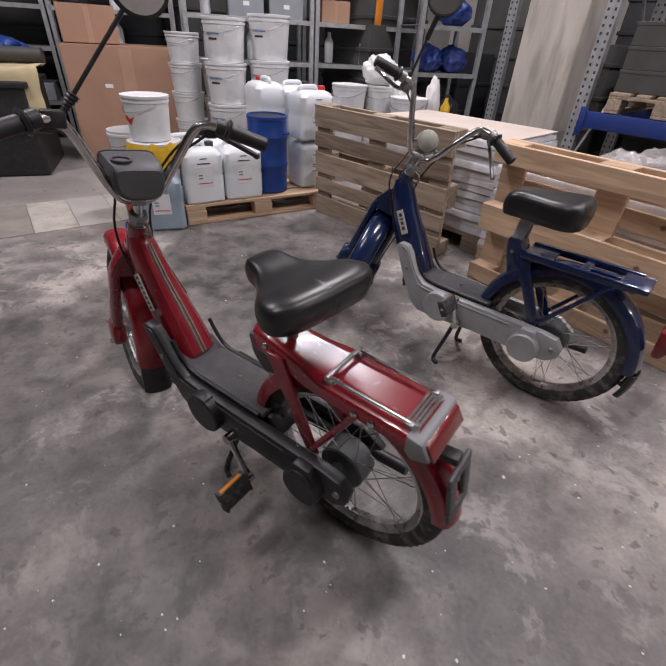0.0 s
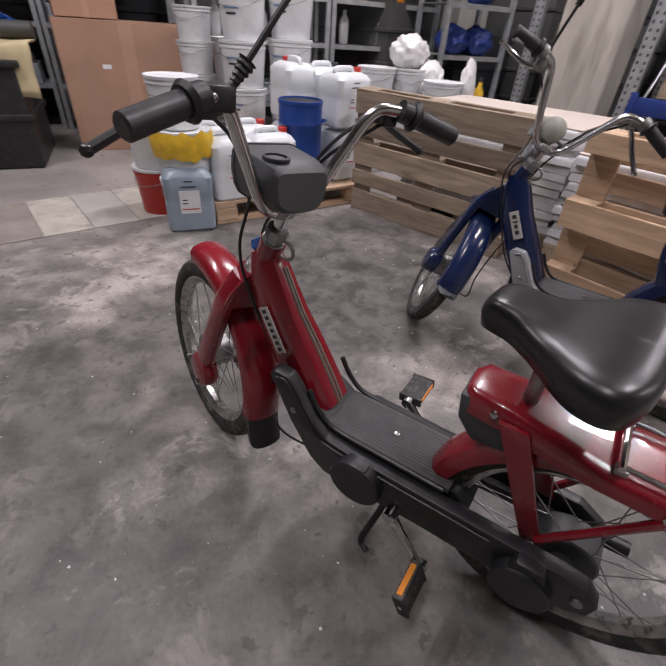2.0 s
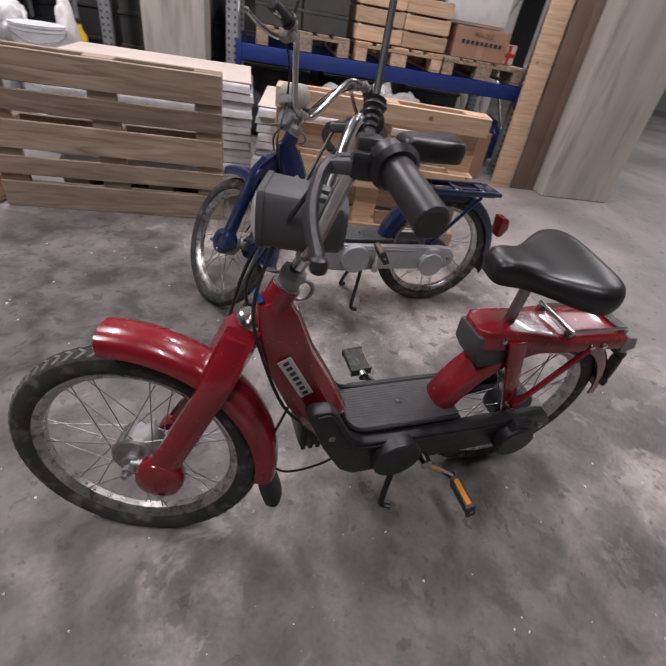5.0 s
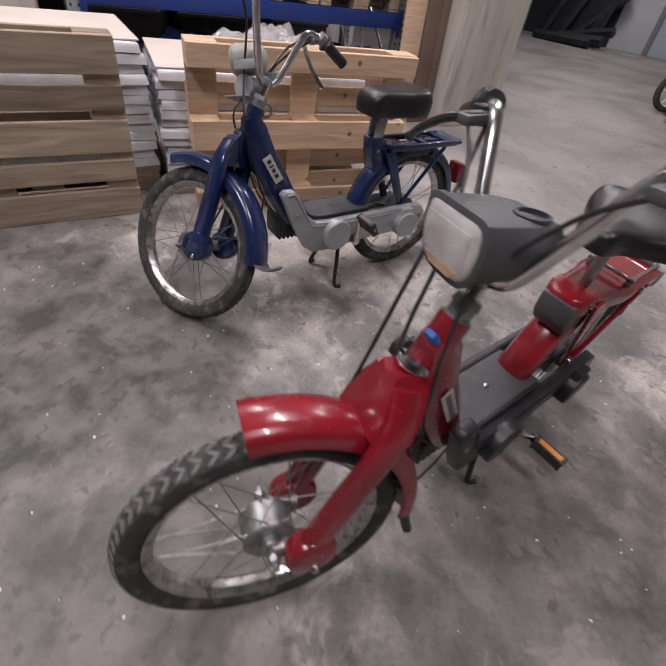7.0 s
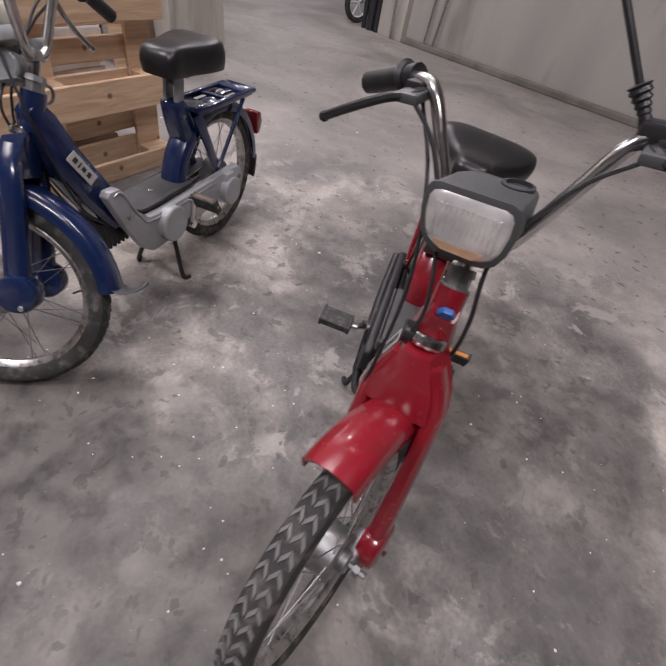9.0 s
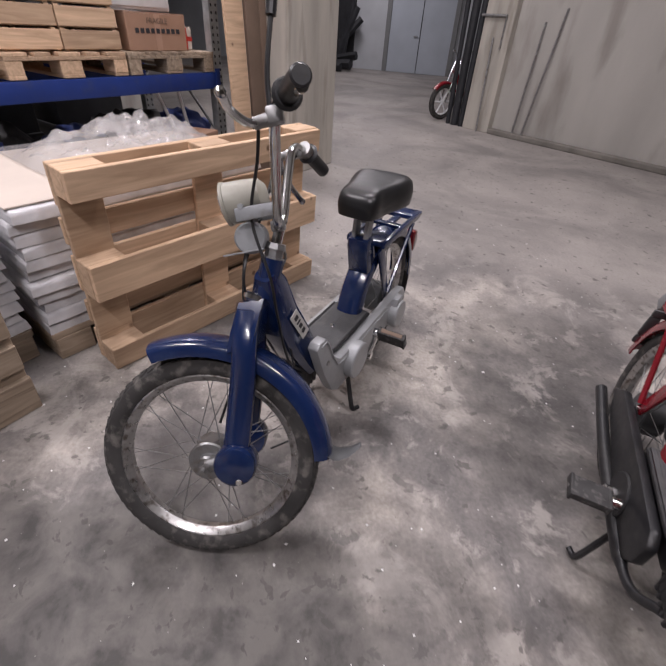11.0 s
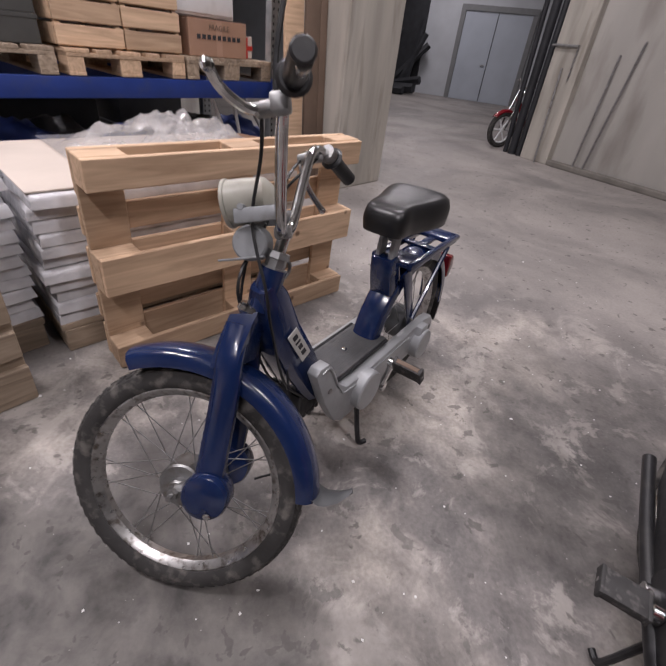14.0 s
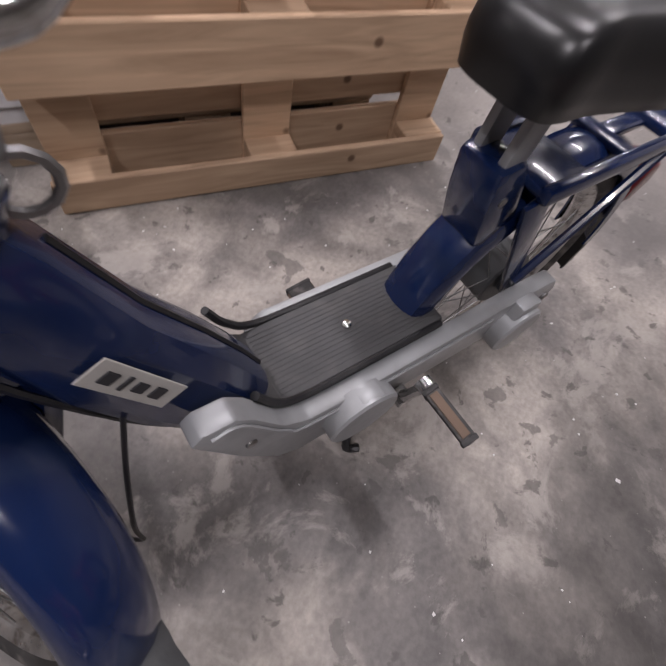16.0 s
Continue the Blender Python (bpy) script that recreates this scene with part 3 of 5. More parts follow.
def moped(name, m, paint, cover, label, steer, red):
    root = thing(name, m @ Matrix.Scale(1.055, 4), label, "moped", "mopeds")
    colour = "red" if red else "blue"
    # steering axis through the fork crown and the stem
    foot, head = Vector((0.404, 0, 0.54)), Vector((0.300, 0, 0.765))
    S = Matrix.Translation(foot) @ Matrix.Rotation(radians(steer), 4, (head - foot).normalized()) @ Matrix.Translation(-foot)
    axle = Vector((0.612, 0, 0.268)) if red else Vector((0.578, 0, 0.262))
    wheel(root, axle, S, True, M_TREAD if red else M_RUBBER)
    wheel(root, AXLE_R, Matrix.Identity(4), False, M_RUBBER)
    part("front_mudguard", arc(axle, 0.296 if red else 0.294, 83 if red else 77, 185 if red else 188, 24, 0.047, 0.034, S, 0.016), paint, root, f"glossy {colour} front mudguard")
    if red:
        part("mud_flap", arc(axle, 0.295, 199, 182, 6, 0.043, 0.026, S, 0.04), M_BLACK, root, "black rubber mud flap")
    else:
        flap = loft([[(x, y * w, z + t) for y, t in ((-1, 0), (-0.5, 0.006), (0, 0.008), (0.5, 0.006), (1, 0), (0.5, -0.004), (0, -0.005), (-0.5, -0.004))] for x, z, w in ((0.29, 0.232, 0.042), (0.277, 0.217, 0.04), (0.262, 0.211, 0.034), (0.236, 0.213, 0.026), (0.214, 0.221, 0.014), (0.204, 0.226, 0.004))])
        part("mud_flap", moved(flap, S), M_DGREY, root, "dull grey mud flap, bent outwards")
    # fork: oval legs, crown and the round link covers
    px, pz = (0.545, 0.262) if red else (0.497, 0.268)
    for s in (-1, 1):
        path = smoothed([(0.398, 0, 0.612), (0.412, 0, 0.56), (0.40 + (px - 0.40) * 0.35, 0, 0.475), (0.40 + (px - 0.40) * 0.68, 0, 0.375), (px - 0.002, 0, pz + 0.02)], 4)
        rings = []
        for k, p in enumerate(path):
            f = k / (len(path) - 1)
            d = (path[min(k + 1, len(path) - 1)] - path[max(k - 1, 0)]).normalized()
            n = Vector((d.z, 0, -d.x))
            hw, hy = 0.027 + 0.004 * f, 0.015 + 0.004 * f
            yc = 0.03 + 0.033 * min(1.0, f * 3.0)
            ring = []
            for j in range(14):
                a = 2 * math.pi * j / 14
                ca, sa = math.cos(a), math.sin(a)
                ring.append(p + n * hw * math.copysign(abs(ca) ** 0.75, ca) + Vector((0, s * (yc + hy * math.copysign(abs(sa) ** 0.75, sa)), 0)))
            rings.append(ring)
        fork = part("fork_leg", moved(loft(rings), S), paint, root, f"pressed steel {colour} fork leg")
        deep = 0.086 if red else 0.1
        pot = loft([[(px + r * math.cos(2 * math.pi * k / 28), s * y, pz + r * math.sin(2 * math.pi * k / 28)) for k in range(28)] for r, y in ((0.046, 0.044), (0.05, 0.05), (0.05, deep - 0.012), (0.046, deep - 0.004), (0.036, deep), (0.01, deep + 0.001))])
        part("link_cover", moved(pot, S), paint, fork, f"round {colour} cover over the fork link")
        part("bolt", moved(disc(0.008, s * (deep - 0.002), s * (deep + 0.006), px - 0.006, pz - 0.034, 10, 0.002), S), M_CHROME, fork)
        part("link_arm", moved(tube([(px, s * 0.044, pz), (axle.x, s * 0.044, axle.z)], [0.02, 0.016], 12), S), M_STEEL, root)
    crown = loft([[(x + dx, y, z) for dx, y in ((-0.03, -w), (0.03, -w * 0.8), (0.04, 0), (0.03, w * 0.8), (-0.03, w), (-0.045, 0))] for x, z, w in ((0.43, 0.53, 0.076), (0.415, 0.57, 0.066), (0.40, 0.605, 0.046), (0.388, 0.63, 0.03))])
    part("fork_crown", moved(bevel(crown, 0.006, 2), S), paint, root, f"{colour} fork crown over the mudguard")
    part("headset_ring", moved(lathe([(0.028, 0), (0.032, 0.006), (0.03, 0.016), (0.025, 0.02)], 20, Matrix.Translation((0.382, 0, 0.626)) @ (head - foot).to_track_quat("Z", "Y").to_matrix().to_4x4()), S), M_CHROME, root, "chrome headset ring")
    q = (head - foot).normalized()
    part("head_tube", tube([foot + q * 0.10, foot + q * 0.19], 0.027, 16), paint, root)
    lower = part("headset_nut", tube([foot + q * 0.185, foot + q * 0.193, foot + q * 0.193, foot + q * 0.212, foot + q * 0.212, foot + q * 0.225], [0.026, 0.026, 0.021, 0.021, 0.025, 0.022], 8), M_STEEL, root, "worn steel headset nuts")
    part("stem", moved(tube([foot + q * 0.21, foot + q * 0.265], 0.0125, 14), S), M_CHROME, root, "chrome handlebar stem")
    # pressed body from the headset down to the footboard
    st = [((0.352, 0.690), 0.026, 0.022), ((0.338, 0.640), 0.044, 0.036), ((0.305, 0.545), 0.05, 0.045), ((0.262, 0.460), 0.055, 0.053), ((0.220, 0.385), 0.052, 0.058), ((0.19, 0.335), 0.045, 0.058)]
    nrm = Vector((0.89, 0, -0.46)).normalized()
    rings = []
    for (x, z), dp, w in st:
        o = Vector((x, 0, z))
        rings.append([o + nrm * a * dp + Vector((0, b * w, 0)) for a, b in ((-1, 0), (-1, 0.35), (-0.92, 0.58), (-0.5, 0.9), (0, 1), (0.6, 0.98), (0.9, 0.82), (1, 0.4), (1, -0.4), (0.9, -0.82), (0.6, -0.98), (0, -1), (-0.5, -0.9), (-0.92, -0.58), (-1, -0.35))])
    body = part("front_body", loft(rings), paint, root, f"tapered {colour} pressed-steel front body", 24)
    # twin trim lines along the back of the body
    for s in ((-1, 1) if red else ()):
        part("trim_line", tube([Vector((x, s * 0.1 * w, z)) - nrm * (dp * 0.99) for (x, z), dp, w in st[1:]], 0.0042, 6), M_TRIM, body, "dull brownish trim strip")
    # plate with the maker's or model's lettering on both sides
    for s in (-1, 1):
        a, b = Vector((0.326, s * 0.0445, 0.576)), Vector((0.272, s * 0.0550, 0.480))
        if not red:
            a, b = Vector((0.315, s * 0.0455, 0.575)), Vector((0.268, s * 0.0545, 0.49))
        xa = (b - a).normalized() if s > 0 else (a - b).normalized()
        up = nrm * -1 if s > 0 else nrm * -1
        nn = Vector((0, s, 0))
        up = nn.cross(xa).normalized()
        nn = xa.cross(up).normalized()
        mm = Matrix((xa, up, nn)).transposed().to_4x4()
        mm.translation = (a + b) / 2 + nn * 0.0015
        plate = part("name_plate", moved(box((b - a).length, 0.028 if red else 0.033, 0.002, 0, 0, 0, 0.0008, 1), mm), M_PLATE, body, "silver name plate")
        if red:
            for k in range(7):
                part("lettering", moved(box(0.008, 0.012, 0.0008, -0.045 + 0.015 * k, 0, 0.002), mm), M_INK, plate)
        else:
            marks = [box(w, q, 0.002, x, 0, 0.0018, 0.0005, 1) for x, w, q in ((-0.030, 0.013, 0.014), (-0.0125, 0.005, 0.017), (0.004, 0.013, 0.012), (0.025, 0.013, 0.014))]
            for shape in marks:
                part("logo_shape", moved(shape, mm), M_INK, plate)
            part("edge_strip", tube([Vector((x, 0.0, z)) - nrm * (dp * 1.0) for (x, z), dp, w in st[1:]], 0.004, 6), M_BLACK, body, "black rubber edge strip") if s > 0 else None
    if red:
        part("badge", moved(lathe([(0.0, 0.005), (0.014, 0.004), (0.016, 0), (0.015, -0.006)], 6), Matrix.Translation(foot + q * 0.15 + Vector((0.0295, 0, 0.0135))) @ nrm.to_track_quat("Z", "Y").to_matrix().to_4x4()), M_BADGE, root, "small blue hexagonal badge")
        part("horn", joined(disc(0.02, -0.05, -0.03, 0.37, 0.63, 18), tube([(0.37, -0.03, 0.63), (0.36, 0, 0.63)], 0.006)), M_BLACK, root)
    # engine under the body
    fins = joined(*[box(0.012, 0.1, 0.1, 0.175 + 0.018 * k, -0.01, 0.25, 0.003, 1) for k in range(5)], box(0.1, 0.1, 0.08, 0.21, -0.01, 0.26, 0.01))
    eng = part("engine", moved(fins, Matrix.Translation((0, 0, 0))), M_BLACK, root, "dark finned engine under the body")
    part("exhaust", tube(smoothed([(0.22, -0.05, 0.25), (0.16, -0.08, 0.2), (0.02, -0.09, 0.19), (-0.25, -0.1, 0.2), (-0.5, -0.1, 0.22)]), [0.011] * 8 + [0.017] * 13, 12), M_BLACK, root, "dull steel exhaust pipe")
    # footboard with ribs and its screw
    deck = part("footboard", joined(box(0.30, 0.126, 0.02, 0.0, 0, 0.318, 0.005), moved(box(0.075, 0.124, 0.012, 0, 0, 0, 0.004), pose(0.165, 0, 0.337, 0, -38, 0))), M_MAT, root, "ribbed black rubber footboard")
    part("ribs", joined(*[box(0.285, 0.003, 0.0018, 0, -0.05 + 0.0077 * k, 0.337, 0) for k in range(14)]), M_MAT, deck)
    part("screw", lathe([(0.0075, 0), (0.0075, 0.003), (0.005, 0.004), (0.0, 0.004)], 12, pose(0, 0, 0.3385)), M_CHROME, deck, "slotted screw")
    for s in (-1, 1):
        part("footboard_edge", tube(smoothed([(0.19, s * 0.066, 0.42), (0.165, s * 0.067, 0.372), (0.12, s * 0.067, 0.338), (0, s * 0.067, 0.333), (-0.14, s * 0.067, 0.333)]), 0.006, 8), M_BLACK, deck)
    part("under_frame", joined(prism([(0.17, 0.32), (0.14, 0.26), (-0.1, 0.245), (-0.2, 0.27), (-0.16, 0.318)], -0.05, 0.05, 0.01)), M_BLACK, root, "dark under-frame")
    # side covers: long transmission case on the left, chain guard on the right
    outline = [(0.276, 0.452), (0.262, 0.466), (0.226, 0.464), (0.205, 0.438), (0.165, 0.362), (0.125, 0.328), (0.06, 0.322), (-0.369, 0.325), (-0.42, 0.318), (-0.445, 0.285), (-0.44, 0.25), (-0.41, 0.225), (-0.36, 0.216), (-0.12, 0.214), (0.06, 0.2), (0.13, 0.202), (0.17, 0.232), (0.225, 0.33)]
    case = part("transmission_case", prism(outline, 0.066, 0.098, 0.0045, 2), cover, root, f"long {'black' if red else 'silver'} transmission cover")
    part("pulley_cover", joined(disc(0.062, 0.09, 0.126, 0.034, 0.268), prism([(0.05, 0.33), (0.01, 0.33), (0.0, 0.25), (0.06, 0.25)], 0.09, 0.122, 0.006)), cover, case, "round front pulley cover")
    part("hub_cover", joined(disc(0.055, 0.09, 0.13, -0.325, 0.252), prism([(-0.30, 0.325), (-0.35, 0.325), (-0.37, 0.25), (-0.28, 0.25)], 0.09, 0.12, 0.006)), cover, case, "round rear pulley cover")
    part("case_rib", tube(smoothed([(0.255, 0.1, 0.452), (0.222, 0.1, 0.448), (0.165, 0.1, 0.35), (0.1, 0.1, 0.312), (-0.25, 0.1, 0.308)]), 0.0028, 6), cover, case)
    part("case_bolt", disc(0.008, 0.097, 0.102, 0.212, 0.37, 12, 0.002), M_STEEL, case)
    part("case_bolt", disc(0.01, 0.097, 0.104, -0.415, 0.275, 12, 0.002), M_STEEL, case)
    part("chain_guard", prism([(0.13, 0.30), (0.1, 0.325), (-0.38, 0.32), (-0.44, 0.28), (-0.38, 0.235), (0.0, 0.18), (0.1, 0.2), (0.13, 0.24)], -0.068, -0.094, 0.008), M_BLACK if red else M_SILVER, root, "right-hand chain guard")
    part("chainwheel", disc(0.06, -0.062, -0.1, -0.06, 0.228), M_BLACK if red else M_STEEL, root)
    part("pedal_shaft", tube([(-0.06, -0.12, 0.225), (-0.06, 0.12, 0.225)], 0.009), M_STEEL, root)
    ang = 215 if red else 82
    pedal(root, (-0.06, 0.225), 1, ang, 112 if red else 118, red)
    pedal(root, (-0.06, 0.225), -1, ang + 180, 6 if red else 10, red)
    # centre stand
    part("stand_bracket", box(0.06, 0.1, 0.04, -0.02, 0, 0.19, 0.008), M_BLACK, root)
    for s in (-1, 1):
        part("stand_leg", tube(smoothed([(-0.03, s * 0.045, 0.2), (-0.015, s * 0.07, 0.12), (0.005, s * 0.1, 0.03), (0.0, s * 0.108, 0.009), (-0.02, s * 0.118, 0.008)]), 0.0085, 8), M_BLACK, root, "bent stand leg")
    # rear mudguard and swing arm
    part("rear_mudguard", arc(AXLE_R, 0.285, 14, 172 if red else 181, 28, 0.044, 0.034), paint, root, f"glossy {colour} rear mudguard")
    part("chain_stay", tube([(-0.15, -0.05, 0.27), (-0.40, -0.058, 0.268)], 0.012), M_BLACK, root)
    if red:
        # pressed carrier with its tool box, rods and tail lamp
        top = [(-0.118, 0.03, 0.588), (-0.135, 0.046, 0.594), (-0.20, 0.05, 0.59), (-0.28, 0.058, 0.578), (-0.345, 0.072, 0.57), (-0.565, 0.072, 0.562)]
        rings = [[(x, -w, z - 0.05 * (1 if x > -0.3 else 0.7)), (x, -w, z - 0.006), (x, -w + 0.006, z), (x, -w * 0.6, z + 0.001), (x, 0, z + 0.001), (x, w * 0.6, z + 0.001), (x, w - 0.006, z), (x, w, z - 0.006), (x, w, z - 0.05 * (1 if x > -0.3 else 0.7))] for x, w, z in top]
        carrier = part("carrier", loft(rings), paint, root, "red pressed-steel carrier panel", 50)
        part("tool_box", prism([(-0.112, 0.578), (-0.118, 0.52), (-0.15, 0.478), (-0.22, 0.485), (-0.22, 0.575)], -0.043, 0.043, 0.008), M_DGREY, root, "dark grey box under the carrier")
        part("panel_line", box(0.2, 0.07, 0.003, 0, 0, 0, 0.001, 1), paint, carrier).matrix_local = pose(-0.46, 0, 0.5645, 0, -2.1, 0)
        for s in (-1, 1):
            part("rod", tube([(-0.358, s * 0.052, 0.583), (-0.545, s * 0.052, 0.576)], 0.0045, 8), M_CHROME, carrier, "chrome rod")
            part("rod_clip", box(0.02, 0.016, 0.016, -0.36, s * 0.052, 0.566, 0.003), M_STEEL, carrier)
            part("rod_clip", box(0.014, 0.014, 0.016, -0.545, s * 0.052, 0.561, 0.003), M_STEEL, carrier)
            for bx in (-0.435, -0.475):
                part("bolt", disc(0.008, s * 0.071, s * 0.079, bx, 0.545, 10, 0.002), M_CHROME, carrier)
            part("bolt", disc(0.007, s * 0.047, s * 0.056, -0.175, 0.572, 10, 0.002), M_CHROME, carrier)
        part("rod", tube([(-0.358, -0.062, 0.587), (-0.358, 0.062, 0.587)], 0.0055, 8), M_CHROME, carrier, "chrome cross rod")
        for k in range(4):
            part("spring_clip", tube([(-0.535 - 0.008 * k, -0.05, 0.572), (-0.535 - 0.008 * k, 0.05, 0.572)], 0.0032, 6), M_CHROME, carrier, "chrome wire across the carrier's end")
        tail = part("tail_unit", prism([(-0.548, 0.565), (-0.582, 0.56), (-0.602, 0.522), (-0.565, 0.505), (-0.548, 0.52)], -0.075, 0.075, 0.006), M_GREYP, root, "grey plastic tail unit")
        part("tail_lens", prism([(-0.584, 0.557), (-0.592, 0.553), (-0.609, 0.522), (-0.602, 0.518)], -0.066, 0.066, 0.003), M_TAIL, tail, "red tail lamp lens")
        hang = pose(-0.638, 0, 0.478, 0, 8, 0)
        br = part("plate_bracket", moved(joined(box(0.012, 0.1, 0.028, 0, 0, -0.03, 0.006), box(0.012, 0.034, 0.08, 0, 0.033, -0.11, 0.006), box(0.012, 0.034, 0.08, 0, -0.033, -0.11, 0.006), box(0.012, 0.1, 0.035, 0, 0, -0.145, 0.008)), hang), M_DGREY, root, "dark grey plate bracket with a slot")
        part("bracket_arm", moved(box(0.07, 0.03, 0.02, 0.035, 0, 0.0, 0.003), hang), M_BLACK, br)
        for s in (-1, 1):
            part("strut", prism([(-0.185, 0.57), (-0.235, 0.57), (-0.33, 0.315), (-0.293, 0.312)], s * 0.052, s * 0.062, 0.003), paint, root, "flat red strut")
            part("stay", tube([(-0.318, s * 0.064, 0.335), (-0.44, s * 0.072, 0.543)], 0.008, 8), paint, root)
            part("strut_bolt", disc(0.009, s * 0.06, s * 0.072, -0.311, 0.323, 10, 0.002), M_CHROME, root)
        saddle(root, -0.225, 0.75, -9, 0.25, 0.133, 0.045, 0.042, "worn black vinyl saddle with a dished top", (-0.215, 0, 0.575))
    else:
        # seat tube, open carrier and tail lamp
        part("seat_tube", prism([(-0.135, 0.595), (-0.185, 0.6), (-0.235, 0.5), (-0.26, 0.44), (-0.165, 0.46), (-0.145, 0.53)], -0.038, 0.038, 0.012), paint, root, "blue seat tube")
        for y in (-0.021, 0.021):
            part("saddle_bracket", moved(box(0.04, 0.014, 0.115, 0, y, 0, 0.004), pose(-0.165, 0, 0.583, 0, -8, 0)), M_SILVER, root, "pale steel saddle bracket")
        part("bracket_bolt", tube([(-0.165, -0.045, 0.55), (-0.165, 0.04, 0.55)], 0.007, 8), M_STEEL, root)
        carrier = part("carrier", box(0.1, 0.12, 0.012, -0.255, 0, 0.556, 0.004), paint, root, "open blue pressed carrier")
        for y in (-0.062, 0.062):
            part("rail", box(0.36, 0.02, 0.024, -0.385, y, 0.55, 0.006), paint, carrier)
        part("end_plate", box(0.085, 0.14, 0.018, -0.555, 0, 0.553, 0.007), paint, carrier)
        part("cross_bar", box(0.03, 0.12, 0.012, -0.405, 0, 0.556, 0.004), paint, carrier)
        part("centre_bar", box(0.10, 0.03, 0.012, -0.46, 0, 0.554, 0.004), paint, carrier)
        for s in (-1, 1):
            part("strut", prism([(-0.19, 0.545), (-0.235, 0.555), (-0.345, 0.31), (-0.31, 0.305)], s * 0.052, s * 0.062, 0.003), paint, root, "flat blue strut")
            part("stay", tube([(-0.325, s * 0.062, 0.33), (-0.50, s * 0.066, 0.55)], 0.008, 8), paint, root)
        part("tail_lens", prism([(-0.676, 0.355), (-0.70, 0.355), (-0.725, 0.40), (-0.71, 0.445), (-0.67, 0.45)], -0.034, 0.034, 0.008), M_TAIL, root, "red tail lamp")
        part("rear_flap", arc(AXLE_R, 0.297, 180, 200, 5, 0.04, 0.02), M_BLACK, root)
        saddle(root, -0.222, 0.735, 0, 0.27, 0.102, 0.066, 0.056, "deep black vinyl saddle", (-0.175, 0, 0.64), 0.0, 0.026)
    # handlebar: a U of chrome tube with grips, levers, mirror and lamp
    side = [(0.184, 0.288, 0.938), (0.205, 0.225, 0.957), (0.228, 0.175, 0.968), (0.246, 0.138, 0.958), (0.266, 0.10, 0.89), (0.288, 0.052, 0.802), (0.296, 0.02, 0.78)]
    skew = 0.0 if red else 0.1
    bar = smoothed([(x, y, z + skew * max(0.0, y - 0.1)) for x, y, z in side] + [(x, -y, z - skew * max(0.0, y - 0.1)) for x, y, z in reversed(side)], 4)
    hb = part("handlebar", moved(tube(bar, 0.011, 12), S), M_CHROME, root, "chrome U-shaped handlebar")
    part("clamp", moved(joined(box(0.03, 0.04, 0.026, 0.298, 0, 0.767, 0.006)), S), M_STEEL, hb)
    for s in (-1, 1):
        g0, g1 = Vector((0.214, s * 0.202, 0.964 + s * skew * 0.1)), Vector((0.182, s * 0.296, 0.936 + s * skew * 0.2 + (0.012 if s > 0 and not red else 0.0)))
        dd = g1 - g0
        part("grip", moved(tube([g0, g0 + dd * 0.05, g0 + dd * 0.05, g0 + dd * 0.12, g0 + dd * 0.12, g0 + dd * 0.97, g1], [0.02, 0.027, 0.027, 0.022, 0.0175, 0.0175, 0.014], 16), S), M_BLACK, hb, "black rubber grip")
        part("switch_block", moved(joined(tube([g0 - dd * 0.22, g0 - dd * 0.02], 0.019, 12), moved(box(0.03, 0.03, 0.03, 0, 0, -0.015, 0.006), Matrix.Translation((0.242, s * 0.172, 0.955)))), S), M_BLACK if red else M_STEEL, hb)
        tip = (0.278, s * 0.317, 0.892) if red else (0.302, s * 0.298, 0.966) if s > 0 else (0.256, s * 0.28, 0.845)
        mid = [0.5 * (a + b) for a, b in zip((0.288, s * 0.205, 0.945), tip)]
        lev = smoothed([(0.24, s * 0.158, 0.955), (0.27, s * 0.165, 0.953), (0.287, s * 0.2, 0.945), (mid[0] + 0.008, mid[1], mid[2]), tip])
        part("brake_lever", moved(joined(tube(lev, [0.0095] * 6 + [0.0075] * (len(lev) - 8) + [0.0075, 0.008], 8), lathe([(0.002, -0.009), (0.0075, -0.006), (0.0095, 0), (0.0075, 0.006), (0.002, 0.009)], 12, Matrix.Translation(tip))), S), M_BLACK if red else M_CHROME, hb, "brake lever with a ball end")
        part("lever_bracket", moved(prism([(0.235, 0.945), (0.285, 0.942), (0.285, 0.957), (0.235, 0.962)], s * 0.148, s * 0.185, 0.004), S), M_DGREY if red else M_STEEL, hb)
        # control cables
        part("cable", tube(smoothed([S @ Vector((0.275, s * 0.16, 0.95)), S @ Vector((0.30, s * 0.10, 0.90)), S @ Vector((0.345, s * 0.045, 0.80)), Vector((0.385, s * 0.035, 0.70)), Vector((0.37, s * 0.04, 0.60)), Vector((0.31, s * 0.03, 0.42)), Vector((0.24, s * 0.04, 0.33))]), 0.0035, 6), M_BLACK, root, "black control cable")
    part("brake_cable", tube(smoothed([(0.30, 0.035, 0.42), (0.335, 0.05, 0.30), (0.30, 0.055, 0.2), (0.2, 0.05, 0.19), (0.12, 0.04, 0.23)]) if red else smoothed([(0.315, 0.04, 0.47), (0.34, 0.07, 0.40), (0.365, 0.1, 0.31), (0.375, 0.1, 0.23), (0.43, 0.05, 0.2)]), 0.003, 6), M_BLACK, root, "loose thin cable")
    part("cable", tube(smoothed([S @ Vector((0.24, -0.16, 0.945)), S @ Vector((0.32, -0.09, 0.86)), S @ Vector((0.40, -0.05, 0.72)), S @ Vector((0.46, -0.07, 0.5)), S @ Vector((0.56, -0.06, 0.32))]), 0.0035, 6), M_BLACK, root, "black control cable")
